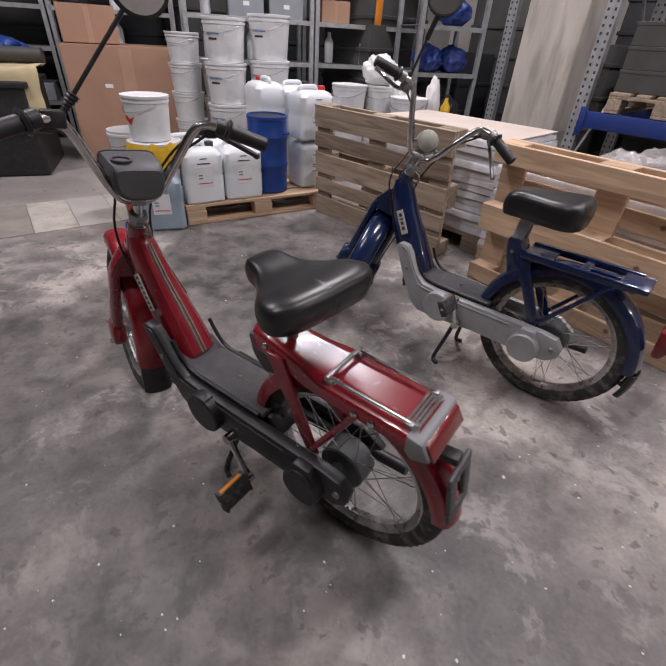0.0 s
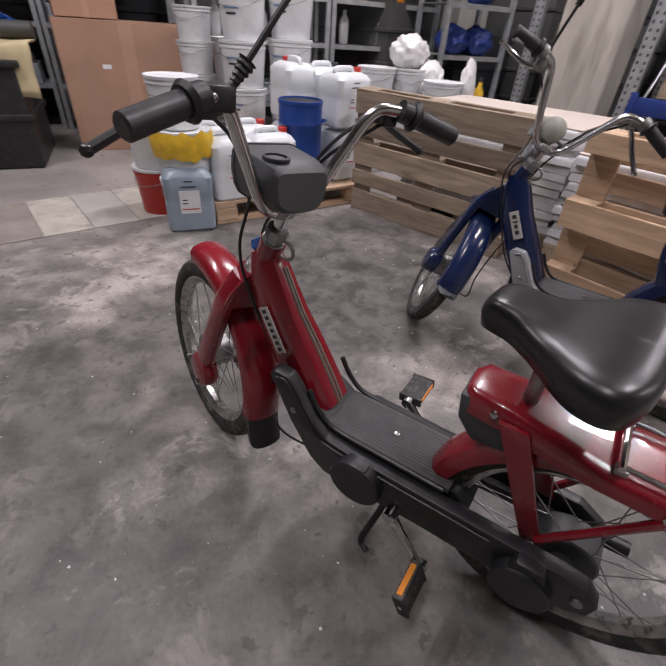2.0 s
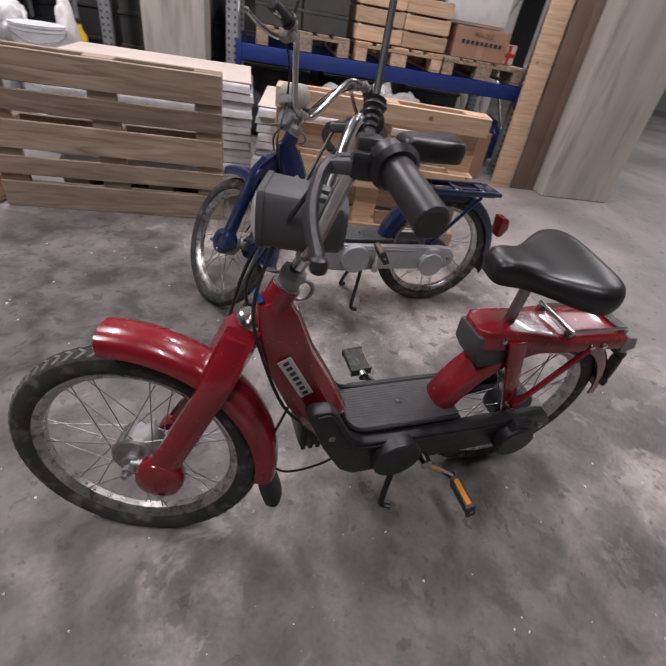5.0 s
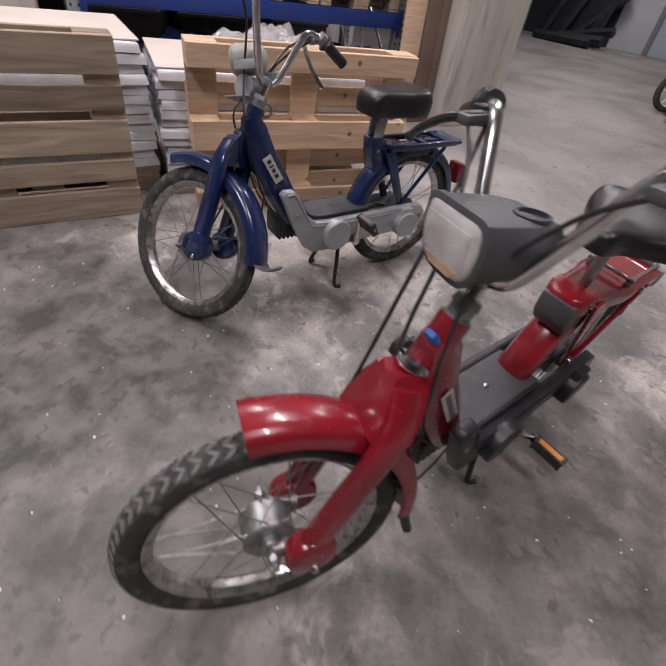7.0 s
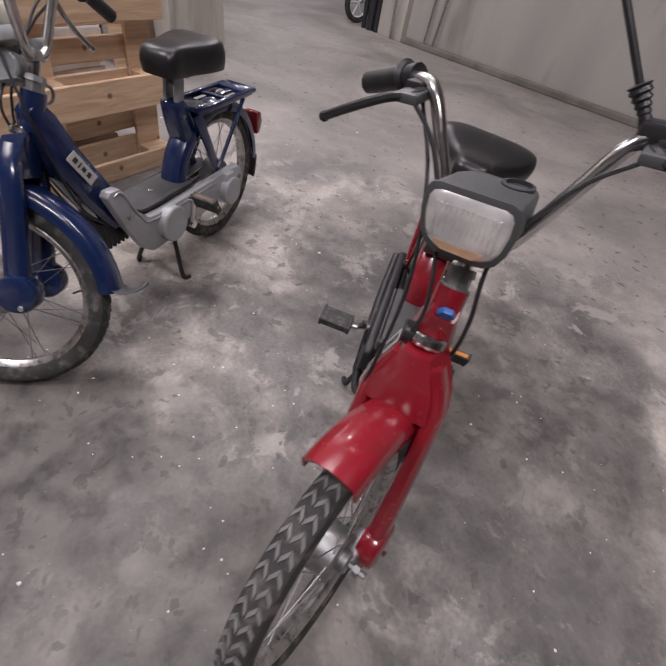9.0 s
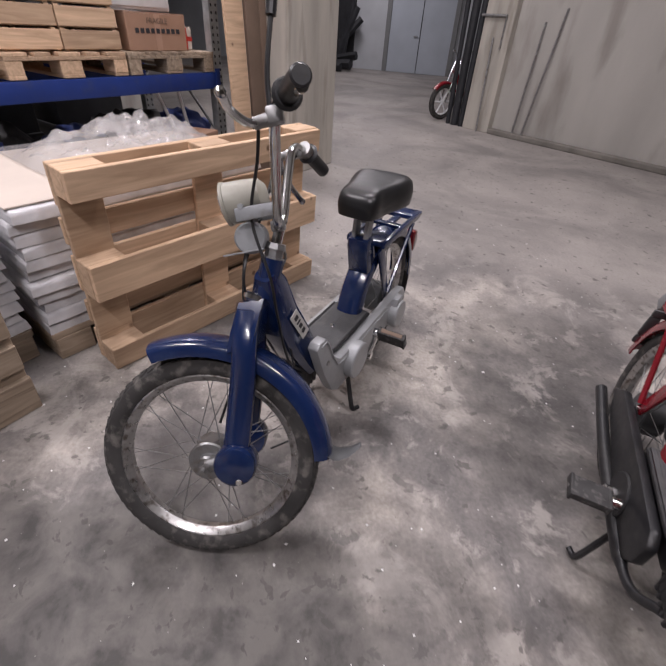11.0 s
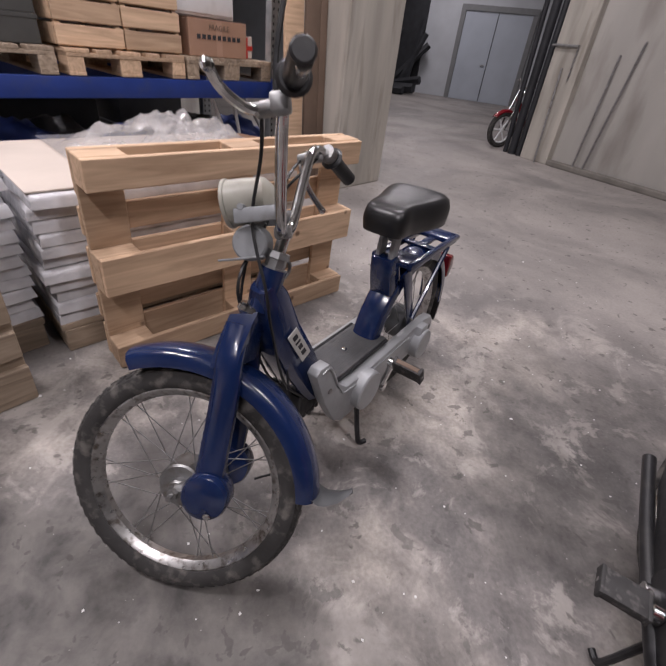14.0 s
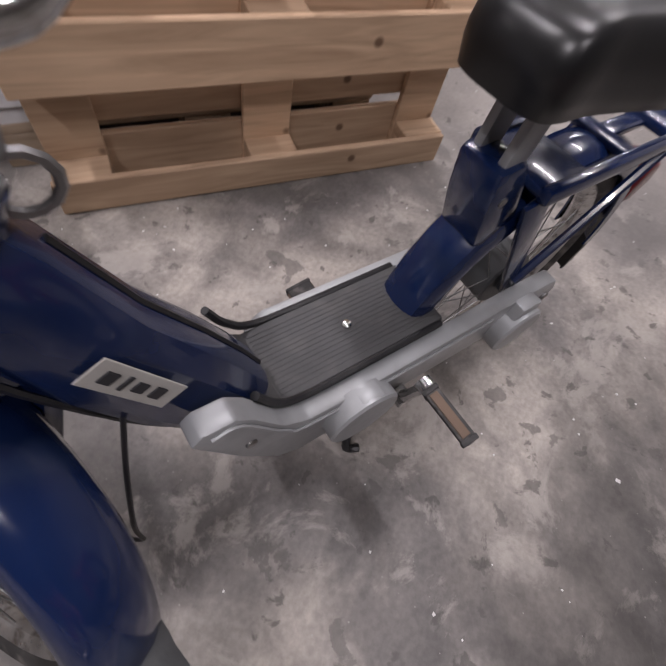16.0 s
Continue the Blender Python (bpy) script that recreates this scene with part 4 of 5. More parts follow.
    part("ignition_ring", tube([(0.295 + 0.02 * math.cos(a * 0.5), 0.0, 0.70 + 0.02 * math.sin(a * 0.5)) for a in range(13)], 0.004, 6, True), M_STEEL, root, "steel lock ring")
    if red:
        shell = loft([[(x, w * a, zc + h * b) for a, b in LAMP_FACE] for x, w, h, zc in ((0.24, 0.05, 0.032, 0.832), (0.248, 0.058, 0.039, 0.832), (0.29, 0.064, 0.045, 0.834), (0.365, 0.067, 0.048, 0.836))])
        lamp = part("headlamp", moved(bevel(shell, 0.003, 2), S), M_DGREY, root, "dark grey rectangular headlamp shell")
        part("rim", moved(loft([[(x, w * a, 0.836 + h * b) for a, b in LAMP_FACE] for x, w, h in ((0.363, 0.069, 0.05), (0.372, 0.069, 0.05), (0.374, 0.063, 0.044))]), S), M_DGREY, lamp, "thin dark grey lamp rim")
        part("lens", moved(loft([[(x, w * a, 0.836 + h * b) for a, b in LAMP_FACE] for x, w, h in ((0.37, 0.064, 0.045), (0.378, 0.057, 0.038), (0.382, 0.036, 0.018))]), S), M_LENS, lamp, "ribbed lamp glass with an orange glint")
        part("lens_tint", moved(loft([[(x, y * w, z) for y, z in ((-0.026, 0.7985), (0.026, 0.7985), (0.036, 0.806), (0.038, 0.811), (-0.038, 0.811), (-0.036, 0.806))] for x, w in ((0.372, 1.0), (0.3795, 1.0), (0.3805, 0.93))]), S), M_AMBER, lamp, "pale orange bulb glass showing through")
        for k in range(13):
            part("lens_rib", moved(tube([(0.3795, -0.045 + 0.0075 * k, 0.816), (0.3815, -0.045 + 0.0075 * k, 0.838), (0.3795, -0.045 + 0.0075 * k, 0.864)], 0.0022, 6), S), M_LENS, lamp)
        part("gauge_hole", moved(lathe([(0.024, 0), (0.024, 0.005), (0.019, 0.006), (0.019, -0.002), (0.0, -0.002)], 20), S @ pose(0.283, 0.03, 0.8765, 0, -2, 0)), M_INK, lamp, "empty round gauge hole")
        # mirror on the left, on a ribbed boot
        base, tip = Vector((0.24, 0.146, 0.965)), Vector((0.225, 0.0, 1.172))
        up = (tip - base).normalized()
        at = S @ Matrix.Translation(tip + up * 0.052) @ Vector((-0.9, 0.1, 0.05)).to_track_quat("Z", "Y").to_matrix().to_4x4()
        mir = part("mirror", moved(lathe([(0.02, -0.02), (0.05, -0.012), (0.058, 0.0), (0.054, 0.004)], 28), at), M_BLACK, root, "round black mirror")
        part("mirror_glass", moved(lathe([(0.051, 0.003), (0.05, 0.0055), (0.0, 0.0055)], 28), at), M_MIRROR, mir)
        part("mirror_stem", moved(tube([base + up * 0.02, tip + up * 0.01], 0.0045, 8), S), M_BLACK, mir)
        part("rubber_boot", moved(tube([base + up * t for t in (0.0, 0.012, 0.026, 0.028, 0.033, 0.036, 0.041, 0.044, 0.049, 0.052, 0.057, 0.06, 0.062)], [0.011, 0.009, 0.0065, 0.008, 0.007, 0.0095, 0.008, 0.0115, 0.0095, 0.013, 0.011, 0.014, 0.005], 14), S), M_BLACK, mir, "ribbed rubber boot")
        part("mirror_clamp", moved(box(0.03, 0.045, 0.034, 0.238, 0.155, 0.95, 0.006), S), M_BLACK, mir)
    else:
        lamp = part("headlamp", moved(lathe([(0.0, 0), (0.03, 0.004), (0.048, 0.02), (0.053, 0.06), (0.055, 0.11), (0.058, 0.112), (0.058, 0.12)], 26), S @ Matrix.Translation((0.305, 0, 0.848)) @ pose(0, 0, 0, 0, 92, 0) @ Matrix.Scale(0.82, 4)), M_CREAM, root, "small round cream headlamp, tilted")
        part("lens", moved(lathe([(0.054, 0.118), (0.045, 0.126), (0.0, 0.132)], 26), S @ Matrix.Translation((0.305, 0, 0.848)) @ pose(0, 0, 0, 0, 92, 0) @ Matrix.Scale(0.82, 4)), M_LENS, lamp)
        part("lamp_bracket", moved(joined(box(0.09, 0.004, 0.028, 0.33, 0.057, 0.8, 0.003), box(0.09, 0.004, 0.028, 0.33, -0.057, 0.8, 0.003), tube([(0.36, -0.06, 0.83), (0.36, 0.06, 0.83)], 0.006)), S), M_ZINC, lamp)
        part("horn", moved(joined(disc(0.035, -0.02, 0.03, 0.36, 0.765), box(0.09, 0.07, 0.004, 0.38, 0, 0.735, 0.001)), S), M_ZINC, root, "dull grey horn and bracket below the lamp")
        path = smoothed([(0.25, 0.168, 0.965), (0.24, 0.172, 1.03), (0.212, 0.176, 1.12), (0.196, 0.178, 1.18)])
        at = S @ Matrix.Translation((0.186, 0.18, 1.222)) @ Vector((-0.9, 0.1, 0.1)).to_track_quat("Z", "Y").to_matrix().to_4x4()
        mir = part("mirror", moved(lathe([(0.02, -0.022), (0.05, -0.012), (0.058, 0.0), (0.054, 0.004)], 28), at), M_BLACK, root, "round black mirror")
        part("mirror_glass", moved(lathe([(0.051, 0.003), (0.05, 0.0055), (0.0, 0.0055)], 28), at), M_MIRROR, mir)
        part("mirror_stem", moved(tube(path, 0.0045, 8), S), M_BLACK, mir)
        part("stem_sleeve", moved(tube(path[-7:], 0.009, 10), S), M_BLACK, mir)
    return root


M_MIRROR = mat("mirror_glass", (0.8, 0.8, 0.8), 0.12, metal=1.0, var=0.03, bump=0.0)
moped("moped", pose(0.012, 1.243, 0, -4, 0, 149), M_RED, M_BLACK, "red moped with a black saddle and black side cover", -21, True)
moped("moped", pose(0.762, 1.966, 0, 0, 0, 144.3), M_BLUE, M_SILVER, "dark blue moped with a silver side cover, front wheel turned", -66, False)


# ---- pallets and goods ----
def eur_pallet(m, material, label, group="wooden pallets", category="pallet"):
    """A 1.2 x 0.8 m pallet lying on z = 0 of m, its boards along x."""
    p = thing("pallet", m, label, category, group)
    cache = {}

    def piece(name, sx, sy, sz, x, y, z):
        key = (name, sx, sy, sz)
        if key in cache:
            ob = new(name, cache[key])
            ob.parent = p
        else:
            ob = part(name, box(sx, sy, sz, 0, 0, 0, 0.003, 1), material, p, smooth=0)
            cache[key] = ob.data
        ob.matrix_local = pose(x + random.uniform(-0.003, 0.003), y + random.uniform(-0.002, 0.002), z, 0, 0, random.uniform(-0.3, 0.3))
    for y, w in ((-0.35, 0.1), (0, 0.145), (0.35, 0.1)):
        piece("runner_board", 1.2, w, 0.022, 0, y, 0)
        for x in (-0.527, 0, 0.527):
            piece("block", 0.145, w, 0.078, x, y, 0.022)
    for x in (-0.527, 0, 0.527):
        piece("cross_board", 0.145, 0.8, 0.022, x, 0, 0.1)
    for y, w in ((-0.3275, 0.145), (-0.165, 0.1), (0, 0.145), (0.165, 0.1), (0.3275, 0.145)):
        piece("deck_board", 1.2, w, 0.022, 0, y, 0.122)
    return p


def upright(x, y, ang, deck_to_viewer, lean=0.0):
    """The pose of a pallet stood on its long edge; x, y: the left end of its foremost face, ang: the way it runs."""
    run = Vector((math.cos(radians(ang)), math.sin(radians(ang)), 0))
    n = run.cross(UP)
    up = (UP - n * lean).normalized()
    n = run.cross(up)
    mid = Vector((x, y, 0)) + run * 0.6 + up * 0.402
    if deck_to_viewer:
        m = Matrix((run, up, n)).transposed().to_4x4()
        m.translation = mid - n * 0.144
    else:
        m = Matrix((-run, up, -n)).transposed().to_4x4()
        m.translation = mid
    return m


eur_pallet(upright(-0.118, 3.80, -40.0, True, -0.05), M_WOODOLD, "weathered wooden pallet standing on its long edge")
eur_pallet(upright(0.99, 2.81, -46.5, False, -0.04), M_WOOD, "pale wooden pallet standing upright, its runners outward")
LOW = 36.0
low = Matrix.Translation((-0.995, 3.23, 0)) @ pose(0, 0, 0, 0, 0, LOW)
eur_pallet(low @ pose(0.6, 0.4, 0), M_WOOD, "wooden pallet lying flat under white canisters")


def wrapped_stack(x, y, ang, layers, film):
    s = thing("wrapped_stack", pose(x, y, 0, 0, 0, ang), "stack of board sheets wrapped in clear stretch film", "stack", "wrapped stacks")
    z = 0.0
    part("pallet_base", joined(*[box(0.145, 0.8, 0.1, q, 0, 0, 0.004, 1) for q in (-0.5, 0, 0.5)], box(1.16, 0.8, 0.03, 0, 0, 0.1, 0.004, 1)), M_WOODOLD, s)
    z = 0.13
    for k in range(layers):
        h = 0.6 / 13
        dx, dy, wx, wy = random.uniform(-0.012, 0.012), random.uniform(-0.012, 0.012), 0.58 + random.uniform(-0.008, 0.008), 0.40 + random.uniform(-0.012, 0.012)
        rings = []
        for inset, q in ((0.012, 0.0), (0.002, 0.06), (0.003, 0.3), (0.006, 0.6), (0.008, 0.88), (0.013, 1.0)):
            ring = []
            for c in range(64):
                a = 2 * math.pi * c / 64
                ca, sa = math.cos(a), math.sin(a)
                sc = 1 / max(abs(ca), abs(sa))
                x, y = ca * sc * (wx - inset), sa * sc * (wy - inset)
                w = 0.014 * noise.noise(Vector((x * 6, y * 6, k * 1.7 + z))) + 0.007 * noise.noise(Vector((x * 17, y * 17, z * 30)))
                ring.append((dx + x * (1 + w), dy + y * (1 + w * 1.5), z + h * q + 0.006 * noise.noise(Vector((x * 4, y * 4, k * 3.1)))))
            rings.append(ring)
        part("board_layer", loft(rings), M_FILM, s, "", 70)
        z += h
    part("top_sheet", box(1.14, 0.78, 0.006, 0, 0, z + 0.004, 0.001, 1), M_CARDL, s, "plain pale cardboard top sheet")
    z += 0.006
    if film:
        n = 44
        g = bmesh.new()
        bmesh.ops.create_grid(g, x_segments=n, y_segments=n, size=0.5)
        for v in g.verts:
            r = max(0.0, 1 - (v.co.x ** 2 + v.co.y ** 2) / 0.25)
            w = abs(noise.noise(v.co * 5)) * 0.1 + abs(noise.noise(v.co * 13)) * 0.05 + noise.noise(v.co * 31) * 0.012
            v.co.z = 0.012 + r ** 0.7 * (0.05 + w * 1.5)
        part("loose_film", moved(g, pose(0.15, 0.08, z) @ Matrix.Diagonal((0.95, 0.72, 1, 1))), M_CLEAR, s, "crumpled clear plastic film", 60)
        part("green_sheet", box(0.2, 0.12, 0.002, 0.3, -0.3, z + 0.007), M_GREEN, s)


M_CLEAR = mat("crumpled_film", (0.5, 0.49, 0.49), 0.15, var=0.15, scale=12, fine=30, bump=0.9, coat=0.6)
M_CLEAR.node_tree.nodes["Principled BSDF"].inputs["Alpha"].default_value = 0.42
wrapped_stack(0.93, 3.83, -40, 13, False)
wrapped_stack(1.76, 2.92, -46, 11, True)


def rounded(w, d, z, r, n=5):
    pts = []
    for cx, cy, a0 in ((w - r, d - r, 0), (-w + r, d - r, 90), (-w + r, -d + r, 180), (w - r, -d + r, 270)):
        for k in range(n):
            a = radians(a0 + 90 * k / (n - 1))
            pts.append((cx + r * math.cos(a), cy + r * math.sin(a), z))
    return pts


def canister(m, material, cap, w=0.29, d=0.25, h=0.40, label="milky white plastic canister with a screw cap", name="canister"):
    c = thing(name, m, label, "canister", "canisters")
    w, d = w / 2, d / 2
    part("body", loft([rounded(w - 0.012, d - 0.012, 0, 0.03), rounded(w, d, 0.015, 0.04), rounded(w, d, h * 0.45, 0.04), rounded(w - 0.004, d - 0.004, h * 0.5, 0.04), rounded(w, d, h * 0.55, 0.04), rounded(w, d, h * 0.82, 0.045), rounded(w - 0.02, d - 0.02, h * 0.9, 0.05), rounded(w - 0.05, d - 0.045, h * 0.94, 0.05)]), material, c)
    part("handle", tube(smoothed([(-w * 0.7, 0, h * 0.92), (-w * 0.6, 0, h * 0.99), (0, 0, h), (w * 0.25, 0, h * 0.985), (w * 0.32, 0, h * 0.92)]), 0.018, 10), material, c)
    part("cap", lathe([(0.031, 0), (0.031, 0.03), (0.027, 0.034), (0, 0.034)], 18, pose(w * 0.62, 0, h * 0.925)), cap, c, "screw cap")
    lab = part("label", box(0.12, 0.002, 0.14, 0, -d - 0.001, h * 0.3, 0.0), M_WHITE, c)
    for z, lw in ((0.78, 0.05), (0.7, 0.09), (0.5, 0.03), (0.45, 0.03), (0.36, 0.1)):
        part("print", box(lw, 0.0016, 0.006, 0.0 if lw > 0.04 else -0.03, -d - 0.0028, h * z), M_INK if z != 0.36 else M_REDP, c)
    return c


def bucket(m, h=0.34, r=0.19, material=None, lid=True, label="white plastic bucket with a lid", ink=True, name="bucket", face=-120):
    b = thing(name, m, label, "bucket", "buckets")
    prof = [(r * 0.84, 0), (r * 0.85, 0.004), (r * 0.965, h * 0.84), (r * 1.0, h * 0.85), (r * 1.0, h * 0.9), (r * 0.97, h * 0.905), (r * 0.98, h * 0.96)]
    part("body", lathe(prof if lid else prof + [(r * 0.95, h * 0.96), (r * 0.82, 0.02), (0, 0.02)], 30), material or M_WHITE, b)
    if lid:
        part("lid", lathe([(r * 1.02, h * 0.94), (r * 1.03, h * 0.995), (r * 1.0, h), (r * 0.93, h), (r * 0.91, h * 0.985), (0, h * 0.985)], 30), M_WHITE, b)
    part("bail", tube([(r * 1.01 * math.cos(radians(a)), r * 1.01 * math.sin(radians(a)), h * (0.86 - 0.22 * abs(math.sin(radians(a - face + 90))) )) for a in range(int(face) - 80, int(face) + 81, 10)], 0.0025, 6), M_STEEL, b)
    if ink:
        for z, half, material2 in ((0.62, 22, M_BLUEINK), (0.5, 14, M_INK)):
            rr = r * (0.86 + 0.105 * z)
            rows = [[((rr + 0.004) * math.cos(radians(face + a)), (rr + 0.004) * math.sin(radians(face + a)), h * (z + q)) for a in range(-half, half + 1, 4)] for q in (0, 0.045)]
            part("print", loft(rows, False, False), material2, b)
    return b


# goods on the low pallet
Z = 0.146
canister(low @ pose(0.16, 0.13, Z, 0, 0, 2), M_JUG, M_INK)
canister(low @ pose(0.47, 0.14, Z, 0, 0, -2), M_JUG, M_REDP)
canister(low @ pose(0.15, 0.42, Z, 0, 0, 3), M_JUG, M_INK)
canister(low @ pose(0.44, 0.42, Z, 0, 0, 0), M_JUG, M_REDP)
drum = thing("drum", low @ pose(0.735, 0.20, Z), "blue plastic drum with moulded rings and a small handle", "drum")
part("body", lathe([(0.135, 0), (0.15, 0.01), (0.152, 0.03), (0.148, 0.04), (0.15, 0.19), (0.156, 0.2), (0.156, 0.215), (0.15, 0.225), (0.15, 0.4), (0.156, 0.41), (0.156, 0.42), (0.15, 0.43), (0.15, 0.53), (0.155, 0.535), (0.155, 0.555), (0.148, 0.558), (0.144, 0.54), (0, 0.54)], 36), M_DRUM, drum)
part("handle", tube(smoothed([(0.08, -0.14, 0.44), (0.09, -0.17, 0.445), (0.12, -0.145, 0.445), (0.12, -0.1, 0.44)]), 0.007, 8), M_DRUM, drum)
part("lid", lathe([(0.142, 0.54), (0.14, 0.546), (0, 0.546)], 36), M_DARK, drum, "sunken dark lid")
for k in range(2):
    canister(low @ pose(0.87, 0.56, Z + 0.385 * k, 0, 0, 90 if k else 84), M_JUG, M_REDP, w=0.3, h=0.385)
    canister(low @ pose(1.13, 0.24, Z + 0.37 * k, 0, 0, 4), M_JUG, M_REDP, w=0.3, h=0.37)
    canister(low @ pose(1.17, 0.60, Z + 0.37 * k, 0, 0, 2), M_JUG, M_INK, w=0.3, h=0.37)
canister(low @ pose(-0.14, 0.08, 0, 0, 0, -14), M_LIQUID, M_INK, label="canister with greyish blue liquid, on the floor")
bottle = thing("bottle", pose(-0.52, 4.55, 0), "slim white bottle with a white cap", "bottle")
part("body", lathe([(0.05, 0), (0.055, 0.01), (0.055, 0.72), (0.02, 0.8), (0.02, 0.83)], 18), M_WHITE, bottle)
part("label", lathe([(0.0555, 0.5), (0.0565, 0.5), (0.0565, 0.65), (0.0555, 0.65)], 18), M_BLUEINK, bottle)
part("cap", lathe([(0.023, 0.83), (0.023, 0.865), (0, 0.867)], 14), M_WHITE, bottle)

# buckets beside the pallet
bucket(pose(-1.43, 3.45, 0), 0.30, 0.155, M_REDP, True, "red bucket standing on the floor", False)
bucket(pose(-1.42, 3.44, 0.302), 0.31, 0.16, None, False, "open white bucket on the red one", False)
bucket(pose(-1.18, 3.30, 0), 0.28, 0.165, None, True, "white bucket under the others", False)
bb = bucket(pose(-1.18, 3.29, 0.282), 0.29, 0.17, None, True, "white bucket with a yellow bag round its rim", False)
rows = []
for q, (rr, z) in enumerate(((0.173, 0.14), (0.181, 0.17), (0.187, 0.24), (0.176, 0.285))):
    rows.append([((rr + 0.008 * noise.noise(Vector((a * 0.3, q, 0)))) * math.cos(radians(a * 10)), (rr + 0.008 * noise.noise(Vector((a * 0.3, q, 3)))) * math.sin(radians(a * 10)), z + 0.03 * noise.noise(Vector((a * 0.5, q * 2, 7)))) for a in range(36)])
part("bag", loft(rows, False), M_YELLOW, bb, "crumpled yellow plastic bag")
wb = bucket(pose(-1.2, 3.3, 0.574), 0.27, 0.147, None, True, "white bucket with a red sticker", False)
part("sticker", moved(box(0.06, 0.004, 0.06, 0, 0, -0.03), pose(-0.068, -0.113, 0.14, -6, 40, -32)), M_REDP, wb)
# bucket stacks at the back
def bucket_stack(x, y, n, h, r, ink, face=-110):
    for k in range(n):
        bucket(pose(x + random.uniform(-0.006, 0.006), y + random.uniform(-0.006, 0.006), k * (h + 0.002), 0, 0, random.uniform(-6, 6)), h, r, None, True, "white plastic bucket in a tall stack", ink, face=face)


bucket_stack(-1.53, 4.86, 5, 0.235, 0.15, False)
bucket_stack(-1.09, 4.70, 4, 0.325, 0.185, True)
bucket_stack(-0.72, 4.86, 4, 0.335, 0.185, True)
bucket_stack(-1.30, 5.16, 3, 0.325, 0.185, False)
bucket_stack(0.03, 4.93, 3, 0.285, 0.165, False)
bucket_stack(0.33, 5.05, 3, 0.285, 0.165, False)
bucket_stack(0.58, 4.75, 3, 0.265, 0.165, False)
bucket_stack(-0.30, 4.86, 2, 0.31, 0.165, False)


def crumpled(name, m, sx, sy, sz, material, label, category, seed):
    g = bmesh.new()
    bmesh.ops.create_icosphere(g, subdivisions=4, radius=1)
    for v in g.verts:
        p = v.co.copy()
        w = 0.22 * noise.noise(p * 2.3 + Vector((seed, 0, 0))) + 0.12 * noise.noise(p * 5 + Vector((0, seed, 0))) + 0.05 * noise.noise(p * 11)
        v.co = p * (1 + w)
        v.co = Vector((v.co.x * sx, v.co.y * sy, max(-0.9, v.co.z) * sz + 0.9 * sz))
    ob = part(name, g, material, None, "", 50)
    ob.matrix_world = m
    return tagged(ob, label, category)


crumpled("plastic_bag", pose(0.30, 5.04, 0.855), 0.16, 0.14, 0.13, M_BAG, "crumpled white plastic bag on a bucket", "bag", 1)
crumpled("plastic_bag", pose(0.50, 5.02, 0.62), 0.13, 0.12, 0.16, M_BAG, "crumpled white plastic sack between buckets", "bag", 4)
crumpled("plastic_bag", pose(0.80, 4.80, 0.5), 0.07, 0.06, 0.24, M_BAG, "twisted white plastic bag standing up", "bag", 9)
yb = thing("spray_bottle", pose(0.95, 4.95, 0.55), "yellow bottle among the buckets", "bottle")
part("body", lathe([(0.04, 0), (0.045, 0.01), (0.045, 0.17), (0.018, 0.22), (0.018, 0.25)], 16), M_YELLOW, yb)
part("cap", lathe([(0.02, 0.25), (0.02, 0.28), (0, 0.285)], 12), M_INK, yb)
carton_under = thing("carton", pose(0.95, 4.98, 0, 0, 0, BACK), "brown cardboard box on the floor", "box")
part("box", box(0.4, 0.35, 0.55, 0, 0, 0, 0.006), M_CARD, carton_under)


# ---- big carton, dark goods and cloth ----
def carton(m, sx, sy, sz, label, material=None, group="cartons"):
    c = thing("carton", m, label, "box", group)
    part("box", box(sx, sy, sz, 0, 0, 0, 0.004, 1), material or M_CARD, c)
    part("flap", box(sx, sy / 2 - 0.004, 0.006, 0, -sy / 4, sz + 0.001, 0.001, 1), material or M_CARD, c)
    part("flap", box(sx, sy / 2 - 0.004, 0.006, 0, sy / 4, sz + 0.001, 0.001, 1), material or M_CARD, c)
    part("tape", box(sx * 0.1, 0.0016, sz * 0.99, 0, -sy / 2 - 0.0012, 0), M_TAPE, c, "strip of brown tape")
    return c


big = carton(Matrix.Translation(Vector((-2.70, 4.78, 0)) + BV * 0.56 - BU * 0.42) @ pose(0, 0, 0, 0, 0, BACK), 1.12, 0.84, 1.03, "large brown cardboard carton standing on the floor")
part("shipping_label", box(0.07, 0.002, 0.035, -0.2, -0.4218, 0.68), M_WHITE, big)
small = carton(Matrix.Translation((-2.62, 5.2, 1.045)) @ pose(0, 0, 0, 0, 0, BACK + 8), 0.5, 0.35, 0.3, "small brown carton on the large one")
crate = thing("dark_crate", pose(-3.3, 4.3, 0, 0, 0, BACK), "black plastic container on the floor", "container")
part("body", joined(box(1.0, 0.8, 0.78, 0, 0, 0, 0.03, 3), box(1.04, 0.84, 0.05, 0, 0, 0.36, 0.012), box(1.06, 0.86, 0.05, 0, 0, 0.72, 0.012)), M_BLACK, crate)
n = 20
g = bmesh.new()
bmesh.ops.create_grid(g, x_segments=n, y_segments=n, size=0.5)
for v in g.verts:
    e = max(0, -v.co.y - 0.12)
    w = 0.03 * noise.noise(v.co * 5)
    v.co = Vector((v.co.x * 1.1 + w, (v.co.y + e) * 0.8, 0.05 - e * 0.95 + w))
cl = part("cloth", g, M_CLOTH, None, "", 60)
cl.matrix_world = pose(-3.12, 4.06, 0.83, 0, 0, BACK)
tagged(cl, "beige cloth hanging over the black container", "cloth")
so = cl.modifiers.new("thick", "SOLIDIFY")
so.thickness = 0.006
